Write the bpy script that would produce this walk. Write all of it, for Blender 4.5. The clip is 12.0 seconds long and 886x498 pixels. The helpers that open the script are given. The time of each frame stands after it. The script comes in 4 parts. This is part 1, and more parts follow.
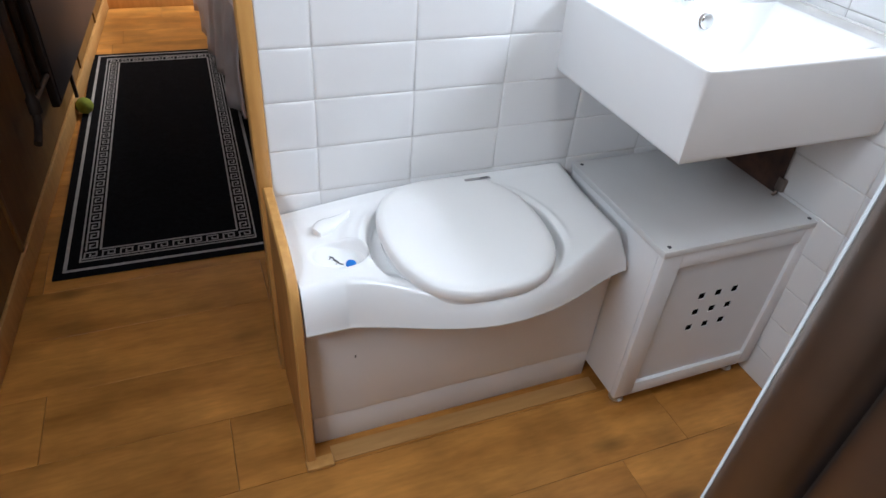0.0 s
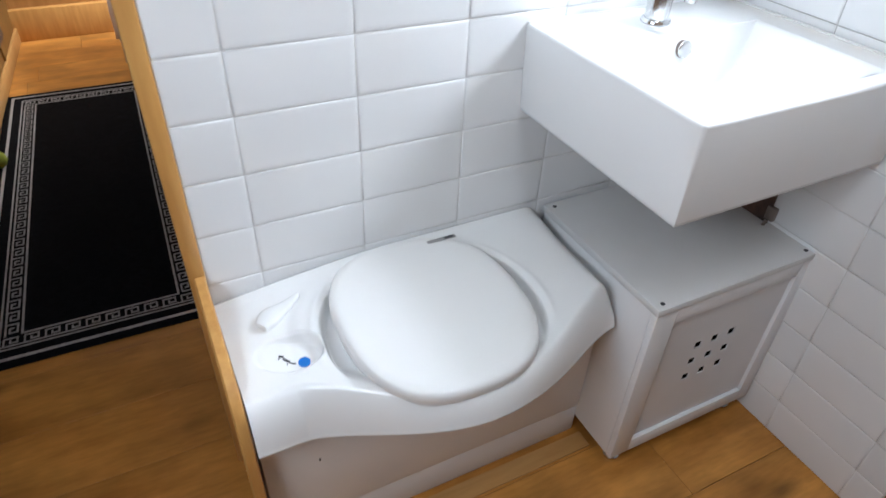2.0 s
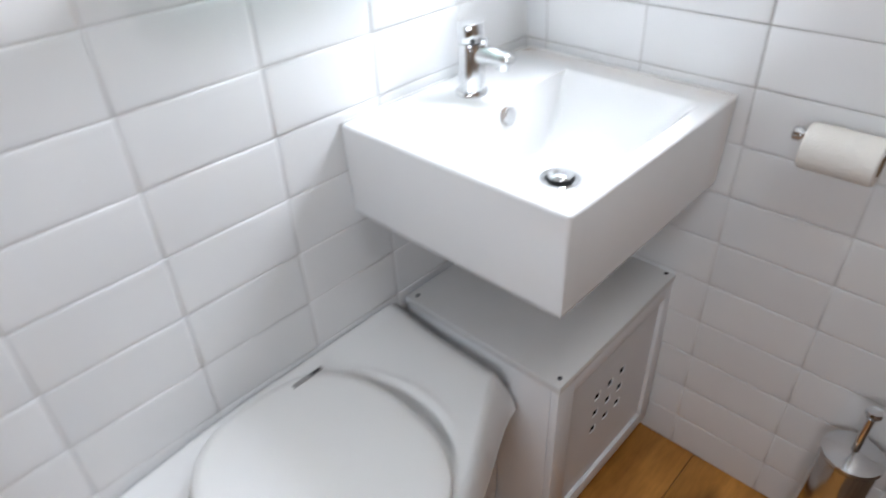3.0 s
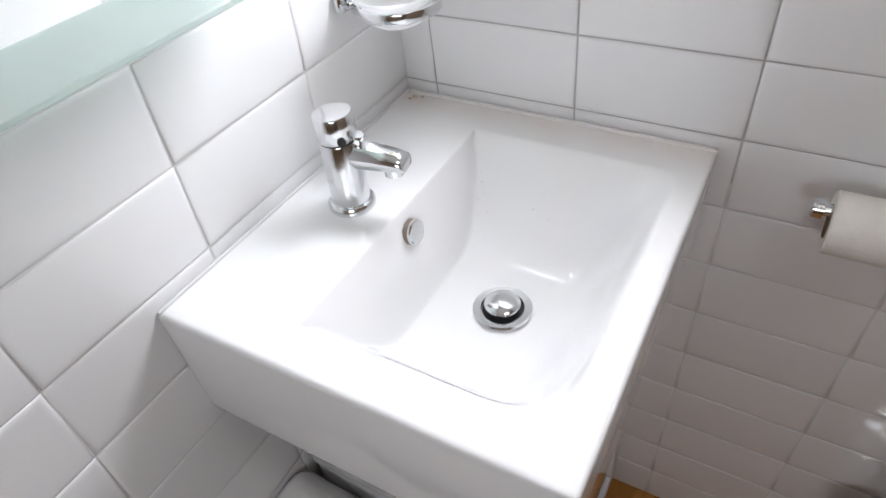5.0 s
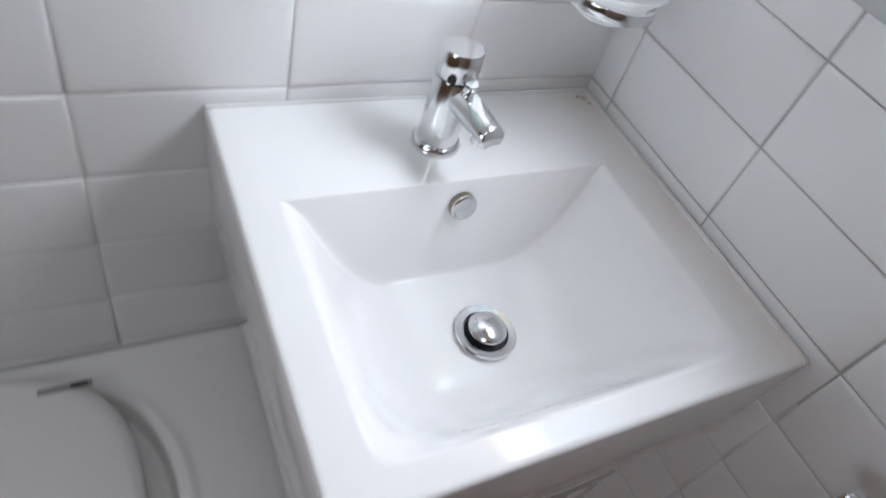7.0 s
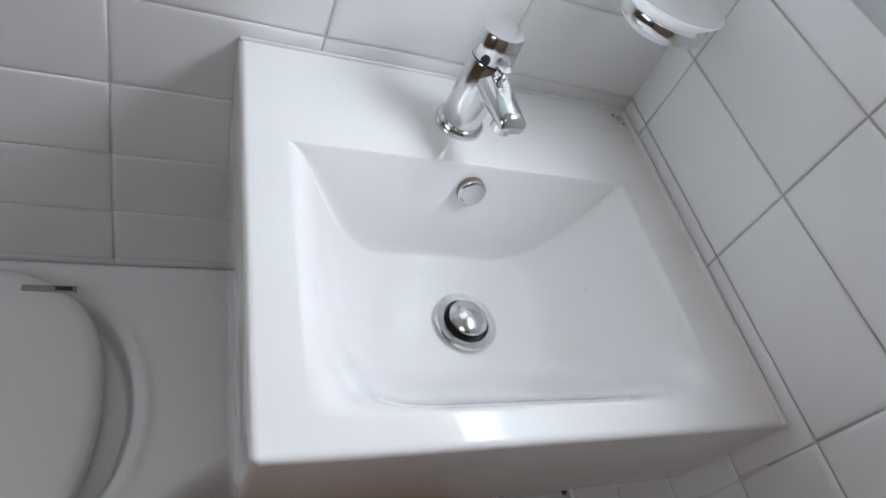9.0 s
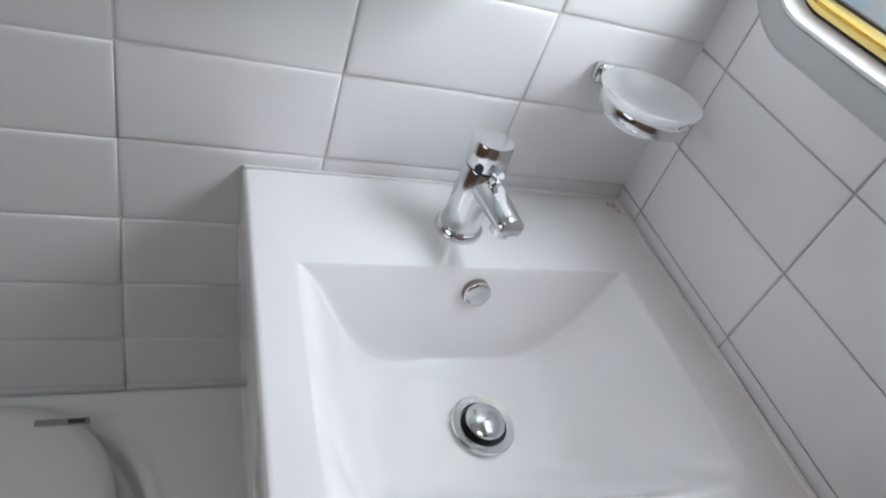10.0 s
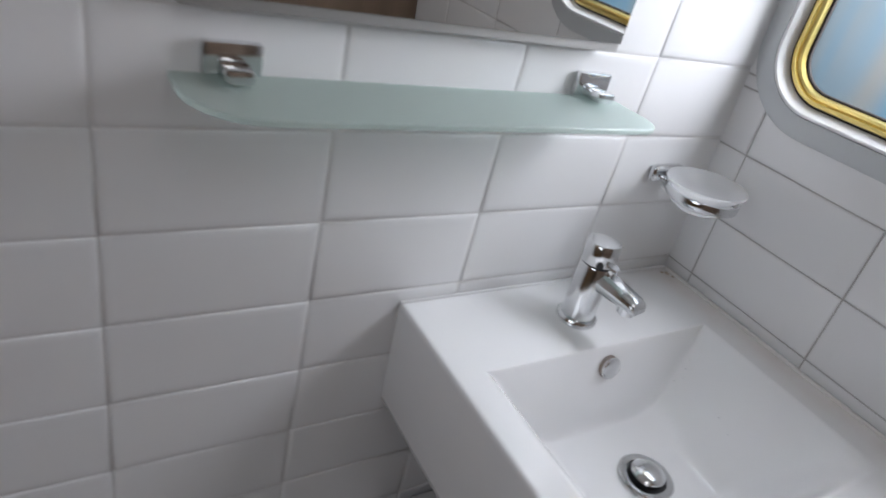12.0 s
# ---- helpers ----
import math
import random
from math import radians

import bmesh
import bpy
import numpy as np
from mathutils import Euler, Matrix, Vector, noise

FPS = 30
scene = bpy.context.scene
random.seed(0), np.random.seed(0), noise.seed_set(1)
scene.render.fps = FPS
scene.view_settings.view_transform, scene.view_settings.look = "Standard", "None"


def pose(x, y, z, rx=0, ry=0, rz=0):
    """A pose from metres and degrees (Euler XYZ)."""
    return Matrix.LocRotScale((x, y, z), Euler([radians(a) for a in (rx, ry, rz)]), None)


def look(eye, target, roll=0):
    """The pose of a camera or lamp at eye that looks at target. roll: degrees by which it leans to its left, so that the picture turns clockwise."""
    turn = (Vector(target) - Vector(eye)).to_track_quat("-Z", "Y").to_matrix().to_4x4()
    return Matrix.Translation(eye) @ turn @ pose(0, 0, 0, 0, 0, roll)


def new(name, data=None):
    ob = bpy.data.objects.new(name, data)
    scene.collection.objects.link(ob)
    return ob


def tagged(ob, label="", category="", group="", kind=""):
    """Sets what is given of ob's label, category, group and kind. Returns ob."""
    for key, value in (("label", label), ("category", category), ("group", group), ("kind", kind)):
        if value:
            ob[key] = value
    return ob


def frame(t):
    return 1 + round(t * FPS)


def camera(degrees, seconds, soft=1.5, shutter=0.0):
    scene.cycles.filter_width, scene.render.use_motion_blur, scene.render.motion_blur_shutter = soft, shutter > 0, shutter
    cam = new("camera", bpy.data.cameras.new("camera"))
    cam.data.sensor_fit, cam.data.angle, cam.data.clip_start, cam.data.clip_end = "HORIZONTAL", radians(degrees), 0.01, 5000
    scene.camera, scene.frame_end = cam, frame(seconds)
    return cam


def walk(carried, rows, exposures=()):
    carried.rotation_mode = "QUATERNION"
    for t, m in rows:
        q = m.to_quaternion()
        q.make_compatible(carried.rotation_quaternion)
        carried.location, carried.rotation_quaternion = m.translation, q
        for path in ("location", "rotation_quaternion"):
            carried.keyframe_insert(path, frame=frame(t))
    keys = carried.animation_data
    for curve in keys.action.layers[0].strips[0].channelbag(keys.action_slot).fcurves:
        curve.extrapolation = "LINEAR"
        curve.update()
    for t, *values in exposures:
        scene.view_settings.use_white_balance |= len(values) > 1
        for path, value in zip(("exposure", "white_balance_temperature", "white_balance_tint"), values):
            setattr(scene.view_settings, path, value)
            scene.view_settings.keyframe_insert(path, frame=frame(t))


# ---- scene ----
cam = camera(70.1, 12.0, shutter=0.5)
EXPOSURES = [(0.0, -0.05, 5800, 8), (2.0, -0.08, 5850, 7), (3.5, -0.53, 6300, 11), (5.5, -1.03, 6500, 13), (6.5, -1.23, 6300, 12), (7.5, -1.41, 6200, 12), (9.5, -1.51, 6250, 11), (12.0, -1.76, 6300, 13)]
PATH = [
    (0, (-1.199, -1.128, 1.244), (-0.556, 0.323, 0.027), 5.0),
    (0.5, (-1.186, -1.104, 1.244), (-0.533, 0.338, 0.02), 4.9),
    (1, (-1.157, -1.051, 1.249), (-0.445, 0.359, 0.021), 4.7),
    (1.5, (-1.132, -0.978, 1.252), (-0.37, 0.408, 0.027), 4.4),
    (2, (-1.114, -0.922, 1.267), (-0.372, 0.468, 0.035), 2.6),
    (2.5, (-1.073, -0.856, 1.289), (-0.189, 0.477, 0.089), -0.8),
    (3, (-1.022, -0.752, 1.309), (0.137, 0.395, 0.151), -2.6),
    (3.5, (-0.919, -0.638, 1.326), (0.419, 0.354, 0.218), -4.9),
    (5.5, (-0.654, -0.462, 1.337), (0.569, 0.321, -0.038), -5.5),
    (6, (-0.634, -0.474, 1.338), (0.525, 0.457, -0.001), 2.7),
    (6.5, (-0.598, -0.499, 1.33), (0.479, 0.527, -0.007), 12.9),
    (7, (-0.561, -0.524, 1.326), (0.317, 0.531, -0.129), 21.7),
    (7.5, (-0.544, -0.559, 1.304), (0.282, 0.534, -0.153), 32.2),
    (9.5, (-0.532, -0.552, 1.306), (0.261, 0.597, -0.126), 30.2),
    (10, (-0.538, -0.544, 1.325), (0.244, 0.776, 0.042), 23.1),
    (10.5, (-0.543, -0.543, 1.325), (0.253, 0.806, 0.082), 22.5),
    (11, (-0.58, -0.544, 1.337), (0.261, 0.823, 0.145), 22.4),
    (11.5, (-0.681, -0.533, 1.345), (0.261, 0.831, 0.225), 18.3),
    (12, (-0.818, -0.524, 1.353), (0.207, 0.872, 0.353), 14.8),
]
walk(cam, [(t, look(eye, target, roll)) for t, eye, target, roll in PATH], EXPOSURES)

# ---- world and light ----
world = bpy.data.worlds.new("world")
scene.world = world
world.use_nodes = True
wn = world.node_tree.nodes
sky = wn.new("ShaderNodeTexSky")
sky.sky_type, sky.sun_disc, sky.sun_elevation, sky.sun_rotation = "NISHITA", False, radians(40), radians(120)
world.node_tree.links.new(sky.outputs[0], wn["Background"].inputs[0])
wn["Background"].inputs[1].default_value = 0.12


def area_light(name, eye, target, w, h, watts, colour):
    data = bpy.data.lights.new(name, "AREA")
    data.shape, data.size, data.size_y, data.energy, data.color = "RECTANGLE", w, h, watts, colour
    ob = new(name, data)
    ob.matrix_world = look(eye, target)
    return ob


# porthole and bedroom daylight, plus added unseen side, ceiling and corridor lights
area_light("porthole_daylight", (0.10, -0.25, 1.42), (-0.5, -0.25, 1.18), 0.40, 0.34, 17.0, (0.94, 0.96, 1.0))
# added fill from the corridor side; no such window is seen
area_light("added_side_light", (-1.775, -0.86, 1.42), (0.0, -0.62, 0.15), 0.66, 0.38, 11.0, (0.92, 0.96, 1.0))
area_light("bedroom_window_daylight", (0.02, 2.35, 1.42), (-1.05, 2.5, 0.0), 0.50, 0.36, 20.0, (1.0, 0.97, 0.92)).data.spread = radians(85)
# overhead fill, added without a lamp in sight
area_light("added_ceiling_light", (-0.64, -0.84, 1.925), (-0.64, -0.84, 0), 0.30, 0.30, 2.6, (0.95, 0.98, 1.0))
# extra light added over the far corridor floor, no lamp there
area_light("added_corridor_light", (-1.30, 2.62, 1.925), (-1.30, 2.62, 0), 0.30, 0.30, 5.0, (1.0, 0.97, 0.93)).data.spread = radians(100)


# ---- materials ----
def material(name, colour, rough=0.5, metal=0.0, colour2=None, scale=8.0, stretch=(1, 1, 1), bump=0.0, bump_scale=120.0,
             rand=0.0, coat=0.0, detail=4.0, rough_var=0.0, spec=0.5, mottle=0.0, knots=False):
    m = bpy.data.materials.new(name)
    m.use_nodes = True
    n, l = m.node_tree.nodes, m.node_tree.links
    b = n["Principled BSDF"]
    b.inputs["Roughness"].default_value = rough
    b.inputs["Metallic"].default_value = metal
    b.inputs["Coat Weight"].default_value = coat
    b.inputs["Coat Roughness"].default_value = 0.03
    b.inputs["Specular IOR Level"].default_value = spec
    tc = n.new("ShaderNodeTexCoord")
    mp = n.new("ShaderNodeMapping")
    mp.inputs["Scale"].default_value = stretch
    info = n.new("ShaderNodeObjectInfo")
    add = n.new("ShaderNodeVectorMath")
    add.operation = "ADD"
    mul = n.new("ShaderNodeMath")
    mul.operation = "MULTIPLY"
    mul.inputs[1].default_value = 37.0 if rand else 0.0
    l.new(info.outputs["Random"], mul.inputs[0])
    l.new(tc.outputs["Object"], add.inputs[0])
    l.new(mul.outputs[0], add.inputs[1])
    l.new(add.outputs[0], mp.inputs["Vector"])
    nz = n.new("ShaderNodeTexNoise")
    nz.inputs["Scale"].default_value = scale
    nz.inputs["Detail"].default_value = detail
    l.new(mp.outputs[0], nz.inputs["Vector"])
    ramp = n.new("ShaderNodeValToRGB")
    c2 = colour2 or tuple(c * 0.93 for c in colour)
    ramp.color_ramp.elements[0].position, ramp.color_ramp.elements[1].position = 0.3, 0.7
    ramp.color_ramp.elements[0].color, ramp.color_ramp.elements[1].color = (*c2, 1), (*colour, 1)
    l.new(nz.outputs[0], ramp.inputs[0])
    out = ramp.outputs[0]
    if mottle:
        big = n.new("ShaderNodeTexNoise")
        big.inputs["Scale"].default_value = 6.0
        big.inputs["Detail"].default_value = 3.0
        l.new(add.outputs[0], big.inputs["Vector"])
        mr = n.new("ShaderNodeMapRange")
        mr.inputs[1].default_value, mr.inputs[2].default_value = 0.3, 0.7
        mr.inputs[3].default_value, mr.inputs[4].default_value = 1 - mottle, 1 + mottle
        l.new(big.outputs[0], mr.inputs[0])
        hs = n.new("ShaderNodeHueSaturation")
        l.new(mr.outputs[0], hs.inputs["Value"])
        l.new(out, hs.inputs["Color"])
        out = hs.outputs[0]
    if knots:
        # fine dark pores along the grain and a few scattered knots
        pore, knot = n.new("ShaderNodeTexNoise"), n.new("ShaderNodeTexVoronoi")
        pore.inputs["Scale"].default_value, pore.inputs["Detail"].default_value = 26.0, 5.0
        l.new(mp.outputs[0], pore.inputs["Vector"])
        squash = n.new("ShaderNodeMapping")
        squash.inputs["Scale"].default_value = (2.6, 6.5, 1.0)
        l.new(add.outputs[0], squash.inputs["Vector"])
        l.new(squash.outputs[0], knot.inputs["Vector"])
        knot.inputs["Scale"].default_value = 1.0
        for node, lo, hi, floor_value, top in ((pore.outputs[0], 0.34, 0.62, 0.90, 1.04), (knot.outputs["Distance"], 0.03, 0.17, 0.45, 1.0)):
            mr = n.new("ShaderNodeMapRange")
            mr.inputs[1].default_value, mr.inputs[2].default_value = lo, hi
            mr.inputs[3].default_value, mr.inputs[4].default_value = floor_value, top
            l.new(node, mr.inputs[0])
            hs = n.new("ShaderNodeHueSaturation")
            l.new(mr.outputs[0], hs.inputs["Value"])
            l.new(out, hs.inputs["Color"])
            out = hs.outputs[0]
    if rand:
        mr = n.new("ShaderNodeMapRange")
        mr.inputs[3].default_value, mr.inputs[4].default_value = 1 - rand, 1 + rand
        l.new(info.outputs["Random"], mr.inputs[0])
        hs = n.new("ShaderNodeHueSaturation")
        l.new(mr.outputs[0], hs.inputs["Value"])
        l.new(out, hs.inputs["Color"])
        out = hs.outputs[0]
    l.new(out, b.inputs["Base Color"])
    if rough_var:
        mr = n.new("ShaderNodeMapRange")
        mr.inputs[3].default_value, mr.inputs[4].default_value = max(0.02, rough - rough_var), rough + rough_var
        l.new(nz.outputs[0], mr.inputs[0])
        l.new(mr.outputs[0], b.inputs["Roughness"])
    if bump:
        nb = n.new("ShaderNodeTexNoise")
        nb.inputs["Scale"].default_value = bump_scale
        nb.inputs["Detail"].default_value = 3.0
        l.new(mp.outputs[0], nb.inputs["Vector"])
        bp = n.new("ShaderNodeBump")
        bp.inputs["Strength"].default_value = bump
        bp.inputs["Distance"].default_value = 0.002
        l.new(nb.outputs[0], bp.inputs["Height"])
        l.new(bp.outputs[0], b.inputs["Normal"])
    return m


def frosted(name, colour, gloss=0.12, rough=0.3, colour2=None, scale=4.0, stretch=(1, 1, 1), clear=0.0, tint=(0.91, 0.98, 0.955)):
    m = bpy.data.materials.new(name)
    m.use_nodes = True
    n, l = m.node_tree.nodes, m.node_tree.links
    n.remove(n["Principled BSDF"])
    tc, mp, nz, ramp = (n.new(k) for k in ("ShaderNodeTexCoord", "ShaderNodeMapping", "ShaderNodeTexNoise", "ShaderNodeValToRGB"))
    mp.inputs["Scale"].default_value = stretch
    nz.inputs["Scale"].default_value = scale
    l.new(tc.outputs["Object"], mp.inputs[0])
    l.new(mp.outputs[0], nz.inputs["Vector"])
    l.new(nz.outputs[0], ramp.inputs[0])
    ramp.color_ramp.elements[0].position, ramp.color_ramp.elements[1].position = 0.38, 0.62
    ramp.color_ramp.elements[0].color = (*(colour2 or colour), 1)
    ramp.color_ramp.elements[1].color = (*colour, 1)
    tr, df, gl, m1, m2 = (n.new(k) for k in ("ShaderNodeBsdfTranslucent", "ShaderNodeBsdfDiffuse", "ShaderNodeBsdfGlossy", "ShaderNodeMixShader", "ShaderNodeMixShader"))
    for s in (tr, df):
        l.new(ramp.outputs[0], s.inputs[0])
    gl.inputs["Roughness"].default_value = rough
    m1.inputs[0].default_value, m2.inputs[0].default_value = 0.35, gloss
    l.new(tr.outputs[0], m1.inputs[1])
    l.new(df.outputs[0], m1.inputs[2])
    last = m1.outputs[0]
    if clear:
        tp, m3 = n.new("ShaderNodeBsdfTransparent"), n.new("ShaderNodeMixShader")
        tp.inputs[0].default_value = (*tint, 1)
        m3.inputs[0].default_value = clear
        l.new(last, m3.inputs[1])
        l.new(tp.outputs[0], m3.inputs[2])
        last = m3.outputs[0]
    l.new(last, m2.inputs[1])
    l.new(gl.outputs[0], m2.inputs[2])
    l.new(m2.outputs[0], n["Material Output"].inputs[0])
    return m


TILE = material("white_glazed_tile", (0.80, 0.80, 0.80), 0.13, rand=0.025, scale=5, colour2=(0.77, 0.77, 0.775), bump=0.05, bump_scale=25, rough_var=0.03)
GROUT = material("pale_grout", (0.73, 0.72, 0.71), 0.9, colour2=(0.62, 0.61, 0.60), scale=14, bump=0.4, bump_scale=400)
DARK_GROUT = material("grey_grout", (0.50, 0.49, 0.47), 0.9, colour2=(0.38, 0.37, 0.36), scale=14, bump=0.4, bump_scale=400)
PORCELAIN = material("white_porcelain", (0.84, 0.84, 0.84), 0.04, scale=3, colour2=(0.82, 0.82, 0.825), coat=0.7)
# a faint, blotchy pink-brown tint, stronger where the basin meets the side wall
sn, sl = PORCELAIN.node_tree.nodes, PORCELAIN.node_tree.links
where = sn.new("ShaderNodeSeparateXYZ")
edge_ramp = sn.new("ShaderNodeMapRange")
edge_ramp.interpolation_type = "SMOOTHSTEP"
edge_ramp.inputs[1].default_value, edge_ramp.inputs[2].default_value, edge_ramp.inputs[4].default_value = -0.075, -0.012, 0.55
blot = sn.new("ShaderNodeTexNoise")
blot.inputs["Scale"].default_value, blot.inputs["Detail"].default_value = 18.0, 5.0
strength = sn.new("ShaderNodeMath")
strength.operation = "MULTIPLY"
tinted = sn.new("ShaderNodeMix")
tinted.data_type = "RGBA"
tinted.inputs[7].default_value = (0.66, 0.52, 0.43, 1)
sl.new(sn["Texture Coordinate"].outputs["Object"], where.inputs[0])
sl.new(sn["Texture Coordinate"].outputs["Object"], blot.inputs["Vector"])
sl.new(where.outputs[0], edge_ramp.inputs[0])
sl.new(edge_ramp.outputs[0], strength.inputs[0])
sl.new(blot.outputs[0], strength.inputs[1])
sl.new(strength.outputs[0], tinted.inputs[0])
sl.new(sn["Color Ramp"].outputs[0], tinted.inputs[6])
sl.new(tinted.outputs[2], sn["Principled BSDF"].inputs["Base Color"])
PLASTIC = material("white_moulded_plastic", (0.86, 0.86, 0.86), 0.18, scale=4, colour2=(0.84, 0.84, 0.84), bump=0.03, bump_scale=300)
LID = material("white_lid_plastic", (0.86, 0.855, 0.85), 0.28, scale=5, colour2=(0.84, 0.835, 0.825), bump=0.05, bump_scale=500)
KICK = material("grey_white_panel", (0.84, 0.83, 0.83), 0.36, scale=6, colour2=(0.81, 0.80, 0.80), bump=0.04, bump_scale=150)
CABINET = material("white_painted_board", (0.80, 0.80, 0.81), 0.36, scale=7, colour2=(0.77, 0.77, 0.78), bump=0.06, bump_scale=220)
# the top board's colour is greyer than the cabinet body's
CABINET_TOP = material("greyer_top_board", (0.70, 0.695, 0.69), 0.38, scale=7, colour2=(0.66, 0.655, 0.65), bump=0.06, bump_scale=220)
CABINET_PANEL = material("grey_white_door_panel", (0.73, 0.73, 0.74), 0.45, scale=9, colour2=(0.70, 0.70, 0.71), bump=0.05, bump_scale=220)
OAK_FLOOR = material("oak_floor_board", (0.58, 0.268, 0.058), 0.38, colour2=(0.35, 0.146, 0.029), scale=4.0, stretch=(0.8, 4.0, 1.0), rand=0.06,
                     bump=0.12, bump_scale=30, detail=8, rough_var=0.10, mottle=0.24, knots=True, spec=0.35)
OAK_TRIM = material("light_oak_trim", (0.62, 0.34, 0.105), 0.34, colour2=(0.50, 0.25, 0.07), scale=10, stretch=(6, 6, 0.7), bump=0.08, bump_scale=40, detail=6)
OAK_PANEL = material("oak_veneer_panel", (0.40, 0.20, 0.062), 0.4, colour2=(0.30, 0.14, 0.04), scale=7, stretch=(5, 5, 0.6), bump=0.06, bump_scale=40, detail=6, mottle=0.1)
STRIP_OAK = material("pale_oak_strip", (0.52, 0.29, 0.10), 0.4, colour2=(0.42, 0.22, 0.07), scale=8, stretch=(1, 8, 1), bump=0.08, bump_scale=40, detail=6)
CHROME = material("polished_chrome", (0.76, 0.77, 0.78), 0.15, 1.0, scale=20, colour2=(0.71, 0.72, 0.73))
DARK_CHROME = material("shower_profile_chrome", (0.30, 0.25, 0.22), 0.36, 1.0, scale=20, colour2=(0.26, 0.215, 0.19))
BLACK = material("black_plastic", (0.015, 0.015, 0.017), 0.5)
# black that stands for the shade inside the vent holes
HOLE_SHADE = material("hole_shade_black", (0.004, 0.004, 0.004), 0.9, spec=0.0)
BLUE = material("blue_button", (0.01, 0.17, 0.60), 0.35)
GREY_PRINT = material("grey_badge", (0.34, 0.33, 0.33), 0.5)
PRINT = material("dark_print", (0.05, 0.05, 0.055), 0.5)
MAT_BLACK = material("black_woven_pile", (0.009, 0.009, 0.011), 0.95, colour2=(0.005, 0.005, 0.006), scale=60, bump=0.8, bump_scale=700, spec=0.08)
MAT_WHITE = material("pale_grey_woven_pile", (0.50, 0.47, 0.45), 0.95, colour2=(0.36, 0.34, 0.33), scale=60, bump=0.8, bump_scale=700, spec=0.2)
BRASS = material("satin_brass", (0.80, 0.64, 0.24), 0.34, 1.0, colour2=(0.80, 0.60, 0.19), scale=20)
WHITE_PAINT = material("white_window_liner", (0.80, 0.80, 0.80), 0.3, scale=6)
GREY_FLANGE = material("pale_grey_window_liner", (0.58, 0.60, 0.61), 0.35, scale=6, colour2=(0.55, 0.57, 0.58))
RUBBER = material("dark_seal", (0.03, 0.022, 0.018), 0.6)
RADIATOR = material("anthracite_radiator_enamel", (0.040, 0.033, 0.034), 0.45, colour2=(0.032, 0.027, 0.028), scale=6)
COPPER = material("tarnished_pipe", (0.060, 0.042, 0.034), 0.45, 0.3, colour2=(0.035, 0.026, 0.022), scale=20)
LINEN = material("pale_pink_bedspread", (0.86, 0.80, 0.79), 0.9, colour2=(0.76, 0.65, 0.64), scale=11, bump=0.5, bump_scale=60, spec=0.2)
BALL = material("yellow_green_felt", (0.28, 0.31, 0.03), 0.95, colour2=(0.20, 0.22, 0.02), scale=60, bump=0.9, bump_scale=300)
PAPER = material("white_tissue_paper", (0.82, 0.79, 0.74), 0.95, colour2=(0.78, 0.75, 0.70), scale=40, bump=0.5, bump_scale=250, spec=0.2)
CARD = material("brown_card_core", (0.30, 0.21, 0.13), 0.9)
CEILING = material("white_ceiling_board", (0.78, 0.77, 0.75), 0.5, scale=4)
BROWN_PANEL = material("brown_veneer_panel", (0.27, 0.19, 0.135), 0.45, colour2=(0.21, 0.14, 0.095), scale=5, stretch=(4, 4, 0.5), bump=0.05, bump_scale=40, mottle=0.08)
# same veneer as OAK_PANEL with its colours about halved
CORRIDOR_OAK = material("darkened_oak_corridor_panel", (0.19, 0.095, 0.024), 0.42, colour2=(0.13, 0.060, 0.014), scale=7, stretch=(5, 5, 0.6), bump=0.06, bump_scale=40, detail=6, mottle=0.12)
GREY_WALL = material("pale_grey_wall_board", (0.50, 0.48, 0.46), 0.5, scale=4)
WATER = material("wet_gloss", (0.80, 0.80, 0.81), 0.02, coat=1.0)
ROT = material("bare_brown_timber", (0.10, 0.048, 0.03), 0.8, colour2=(0.03, 0.016, 0.012), scale=22, bump=0.8, bump_scale=60)
STAIN = material("rust_stained_sealant", (0.34, 0.26, 0.19), 0.6, colour2=(0.55, 0.46, 0.38), scale=60)
SEALANT = material("aged_white_sealant", (0.74, 0.70, 0.67), 0.35, colour2=(0.80, 0.79, 0.78), scale=9)
MIRROR = material("mirror_silver", (0.88, 0.89, 0.88), 0.01, 1.0, colour2=(0.88, 0.89, 0.88))
MIRROR_EDGE = material("mirror_edge_grey", (0.42, 0.41, 0.40), 0.3)
SHELF_GLASS = frosted("frosted_green_glass", (0.80, 0.89, 0.86), 0.10, 0.20, scale=3, clear=0.45)
DISH_GLASS = frosted("frosted_white_glass", (0.86, 0.87, 0.87), 0.10, 0.2, scale=3, clear=0.50, tint=(0.98, 0.98, 0.98))
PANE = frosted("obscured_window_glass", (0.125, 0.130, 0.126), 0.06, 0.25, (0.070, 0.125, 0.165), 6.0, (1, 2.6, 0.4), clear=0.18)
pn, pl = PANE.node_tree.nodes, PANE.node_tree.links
# the bright sky is painted into the upper half of the pane's colour
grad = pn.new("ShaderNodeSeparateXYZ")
sky_lift = pn.new("ShaderNodeMapRange")
sky_lift.interpolation_type = "SMOOTHSTEP"
sky_lift.inputs[1].default_value, sky_lift.inputs[2].default_value = 0.0, 0.06
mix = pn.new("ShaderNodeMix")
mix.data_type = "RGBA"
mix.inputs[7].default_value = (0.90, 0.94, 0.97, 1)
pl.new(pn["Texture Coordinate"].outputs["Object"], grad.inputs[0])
pl.new(grad.outputs[2], sky_lift.inputs[0])
pl.new(sky_lift.outputs[0], mix.inputs[0])
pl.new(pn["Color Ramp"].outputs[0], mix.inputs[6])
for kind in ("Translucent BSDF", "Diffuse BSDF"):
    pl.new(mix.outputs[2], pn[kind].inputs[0])
